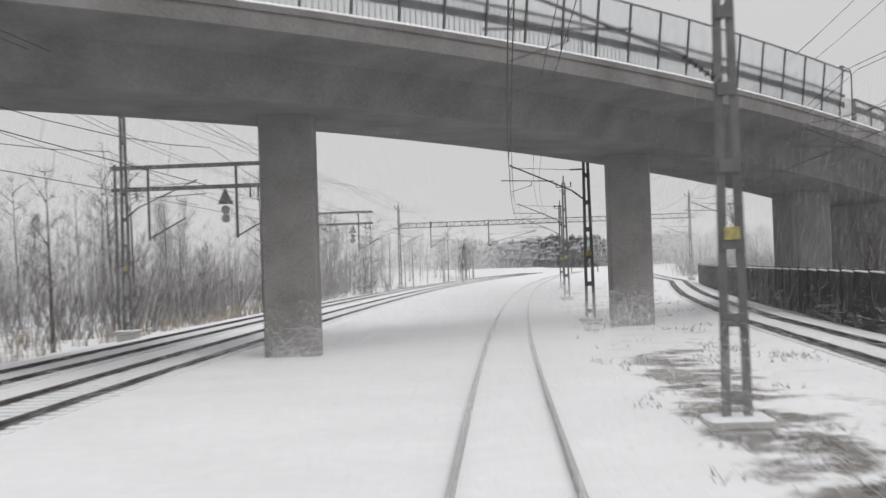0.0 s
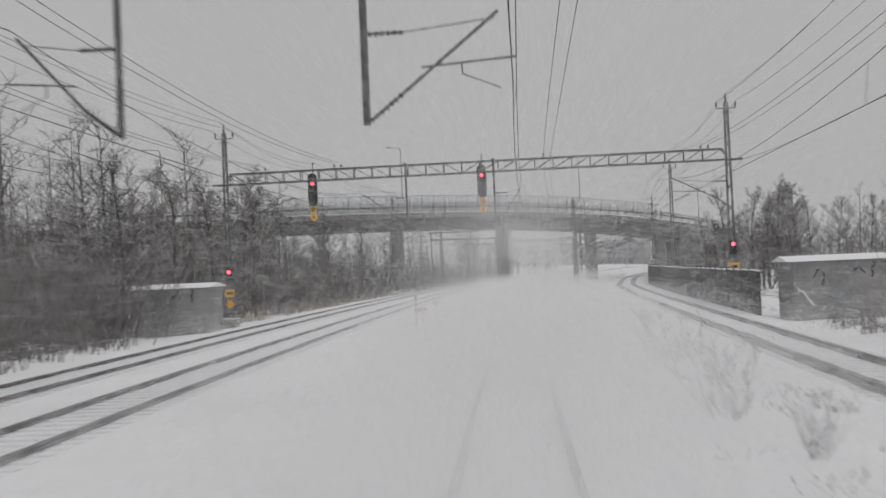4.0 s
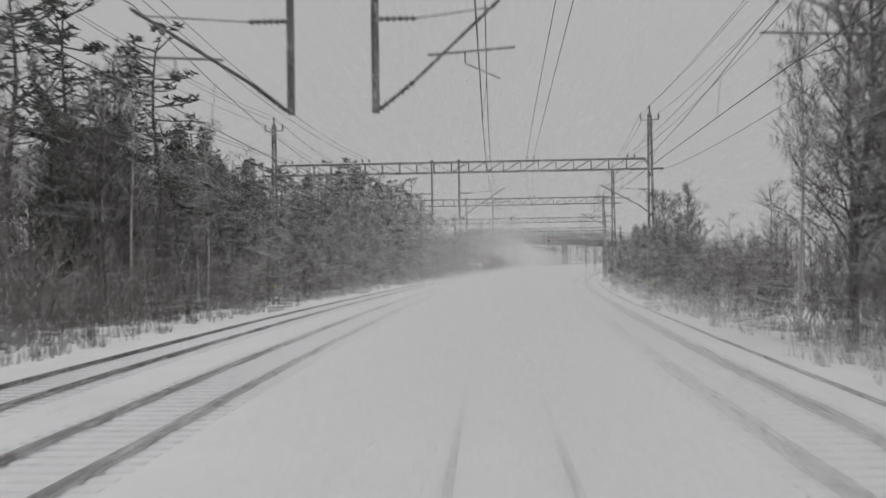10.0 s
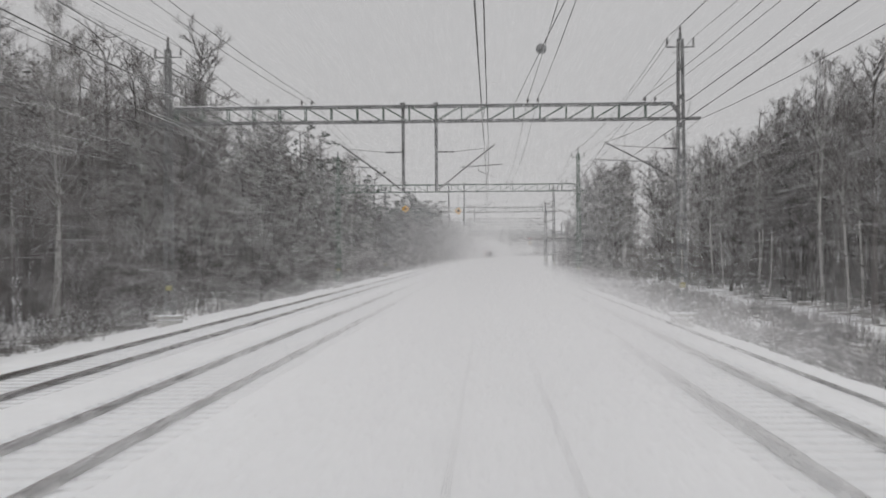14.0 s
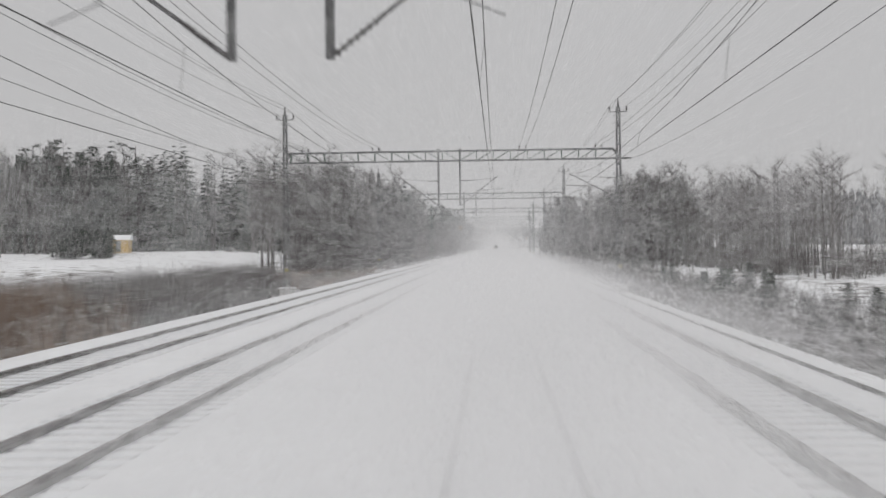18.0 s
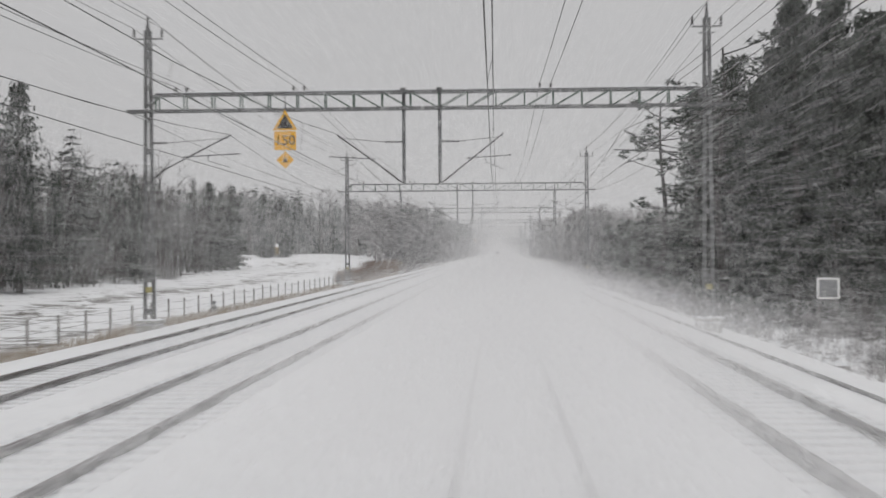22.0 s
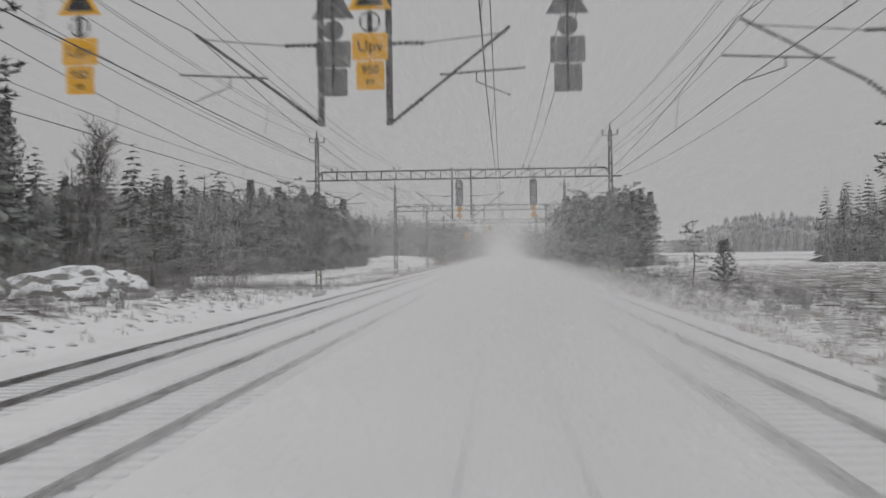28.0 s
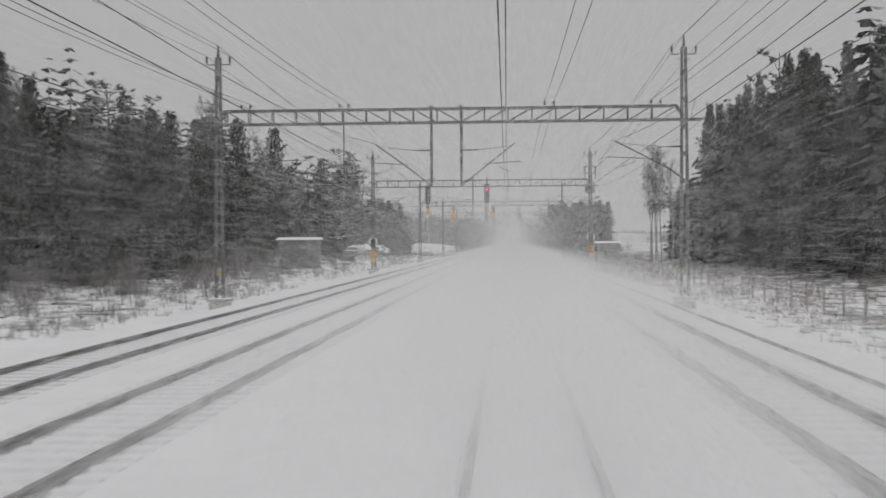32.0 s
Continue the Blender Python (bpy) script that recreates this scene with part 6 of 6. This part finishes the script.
for lo, hi in (((-0.48, -0.05, 1.67), (0.48, -0.01, 1.76)), ((-0.48, -0.05, 2.49), (0.48, -0.01, 2.58)), ((-0.48, -0.05, 1.76), (-0.39, -0.01, 2.49)), ((0.39, -0.05, 1.76), (0.48, -0.01, 2.49))):
    part("frame_strip", box(B(), lo, hi), M_WHITE, board, "white frame strip")

# ---- far woods that close the view ----


def far_woods(seed, a0, a1, dist, h, label, slim=1.0, material=None):
    """A wooded ridge on the horizon: rows of pointed crowns on a low rise."""
    rnd = random.Random(seed)
    raw = Raw()
    for row in range(5):
        a = a0
        while a < a1:
            r = dist + row * 28 + rnd.uniform(-10, 10)
            p = Vector((math.sin(a) * r, -500 + math.cos(a) * r, -1 + row * h * 0.16))
            hh = h * rnd.uniform(0.62, 1.0) * min(1.0, 0.25 + 14 * (a - a0), 0.25 + 14 * (a1 - a))
            w = hh * rnd.uniform(0.22, 0.36) * slim
            k = len(raw.v)
            n = 6
            for lev, (zz, ww) in enumerate(((0, 0.9), (0.5, 1.0), (0.85, 0.72))):
                for j in range(n):
                    b = math.tau * j / n + lev
                    raw.v.append((p.x + math.cos(b) * w * ww * rnd.uniform(0.7, 1.2), p.y + math.sin(b) * w * ww * rnd.uniform(0.7, 1.2), p.z + hh * zz))
            raw.v.append((p.x, p.y, p.z + hh))
            for lev in range(2):
                for j in range(n):
                    m = (j + 1) % n
                    raw.f.append((k + lev * n + j, k + lev * n + m, k + (lev + 1) * n + m, k + (lev + 1) * n + j))
            for j in range(n):
                raw.f.append((k + 2 * n + j, k + 2 * n + (j + 1) % n, k + 3 * n))
            a += w * rnd.uniform(0.7, 1.5) / dist
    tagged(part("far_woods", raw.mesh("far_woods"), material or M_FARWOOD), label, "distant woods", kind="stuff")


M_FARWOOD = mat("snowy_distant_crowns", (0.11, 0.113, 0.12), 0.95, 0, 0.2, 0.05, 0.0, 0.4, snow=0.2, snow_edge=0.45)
# hill crowns: distance haze is put into the pale base colour and snow share
M_FARHILL = mat("haze_paled_distant_crowns", (0.27, 0.275, 0.285), 0.95, 0, 0.15, 0.02, 0.0, 0.3, snow=0.35, snow_edge=0.4)
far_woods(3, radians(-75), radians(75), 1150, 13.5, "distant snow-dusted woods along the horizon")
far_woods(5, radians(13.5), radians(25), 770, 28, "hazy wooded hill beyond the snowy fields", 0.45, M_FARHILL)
pole = thing("radio_mast", at_ground(-873, -28.4), "tall grey tubular radio mast behind the trees", "radio mast")
part("pole", beam(B(), (0, 0, -0.5), (0, 0, 13.5), 0.24, sides=10, r2=0.2), M_STEEL, pole)
part("upper_pole", beam(B(), (0, 0, 13.5), (0, 0, 23.5), 0.14, sides=8, r2=0.1), M_STEEL, pole)
part("antenna", beam(B(), (0, 0, 23.5), (0, 0, 25.0), 0.035, sides=6), M_STEEL, pole)

# ---- powder snow whirled up along the own track, and snow streaks added as haze over the whole valley ----
AXIS_X, AXIS_Z = -0.25, 2.55


def wisps(c, long, thin, d1, seed):
    """Hair-fine slivers at the places c, long and thin metres in half length and half width, lying along d1."""
    g = np.random.default_rng(seed)
    m = len(c)
    d2 = g.normal(size=(m, 3))
    d1 = d1 / np.linalg.norm(d1, axis=1)[:, None]
    d2 -= (d1 * d2).sum(1)[:, None] * d1
    d2 /= np.linalg.norm(d2, axis=1)[:, None]
    long, thin = long[:, None], thin[:, None]
    v = np.empty((m, 3, 3))
    v[:, 0] = c - d1 * long - d2 * thin
    v[:, 1] = c - d1 * long + d2 * thin
    v[:, 2] = c + d1 * long
    return v


def billow(x, y, z, long_y, seed):
    """Uneven thickness of the drift, from 0 to 1, repeating every long_y metres."""
    a = math.tau * y / long_y
    return 0.5 + 0.25 * np.sin(a + 1.7 * np.sin(x * 0.7 + seed) + z) + 0.25 * np.sin(3 * a + x * 1.3 - z * 1.1 + 2 * seed)


def powder(bed, cloud, skirt, seed, long_y):
    """A stretch of drift: a thick bed low over the own track, a thin cloud swirling above it and a ragged skirt over the neighbouring tracks."""
    g = np.random.default_rng(seed)
    turn, out = g.uniform(0, math.tau, cloud), g.uniform(0.32, 2.1, cloud)
    x = np.concatenate([g.normal(0, 1.45, bed), AXIS_X + out * np.cos(turn), g.normal(0, 3.6, skirt)])
    z = np.concatenate([1.7 * g.random(bed) ** 1.1, AXIS_Z + out * np.sin(turn), 1.7 * g.random(skirt) ** 1.3])
    y = g.uniform(0, long_y, len(x))
    keep = g.random(len(x)) < 0.25 + 0.75 * billow(x, y, z, long_y, seed)
    far = np.hypot(x - AXIS_X, z - AXIS_Z)
    keep &= (far > 0.3) & (np.abs(x) < 11) & (z > 0.02)
    c, far = np.stack([x, y, z - 0.1], 1)[keep], np.clip(far[keep], 0.3, 5.0)
    m = len(c)
    d1 = g.normal(size=(m, 3)) * (0.9, 0.5, 1.0)
    return tri_mesh("blowing_snow", wisps(c, g.uniform(0.027, 0.082, m) * (0.4 + 0.4 * far), 0.00055 * far, d1, seed))


plume = thing("snow_plume", (0, -480, 0), "white plume of powder snow whirled up over the track", "blowing snow", kind="stuff")
puffs = [powder(560000, 200000, 85000, 5 + k, 20.0) for k in range(2)] + [powder(300000, 60000, 50000, 9, 20.0), powder(90000, 0, 25000, 10, 20.0)]
inv = plume.matrix_basis.inverted()
for k in range(60):
    y = -1082 + 20.0 * k
    part("drift", puffs[k % 2 if y < -60 else 2 if y < 10 else 3], M_FLAKE, plume, m=inv @ Matrix.Translation(on_line(y, 0)) @ Matrix.Rotation(-line_x(y + 10)[1], 4, "Z"))


def snowfall(seed, long_y, half, tall, n, inner):
    """A stretch of snow streaks added beside the line to imitate haze: steep, hair-fine, finer the nearer they fall to
    it.
    """
    g = np.random.default_rng(seed)
    x, y, z = g.uniform(-half, half, n), g.uniform(0, long_y, n), g.uniform(-0.5, tall, n)
    keep = np.abs(x) > inner
    x, y, z = x[keep], y[keep], z[keep]
    m = len(x)
    d1 = np.stack([g.normal(0.15, 0.15, m), g.normal(0, 0.15, m), np.ones(m)], 1)
    far = np.clip(np.abs(x) / 40, 0.15, 1)
    return tri_mesh("snow_haze", wisps(np.stack([x, y, z], 1), 0.2 + 0.5 * far, 0.006 * far, d1, seed))


fall = thing("snowfall", (0, -480, 0), "fine snow streaks added as haze over fields and woods", "falling snow", kind="stuff")
inv = fall.matrix_basis.inverted()
streaks = snowfall(32, 100.0, 95.0, 13.0, 48000, 14)
thick_haze = snowfall(33, 100.0, 80.0, 11.0, 420000, 4)
for k in range(14):
    y = -1090 + 100.0 * k
    at = inv @ Matrix.Translation(on_line(y, 0)) @ Matrix.Rotation(-line_x(y + 50)[1], 4, "Z")
    part("streaks", streaks, M_FLAKE, fall, m=at)
    if y > 0:
        # denser streaks thicken the imitated haze beyond the bridge
        part("streaks", thick_haze, M_FLAKE, fall, m=at @ Matrix.Translation((0, 50, 0)))
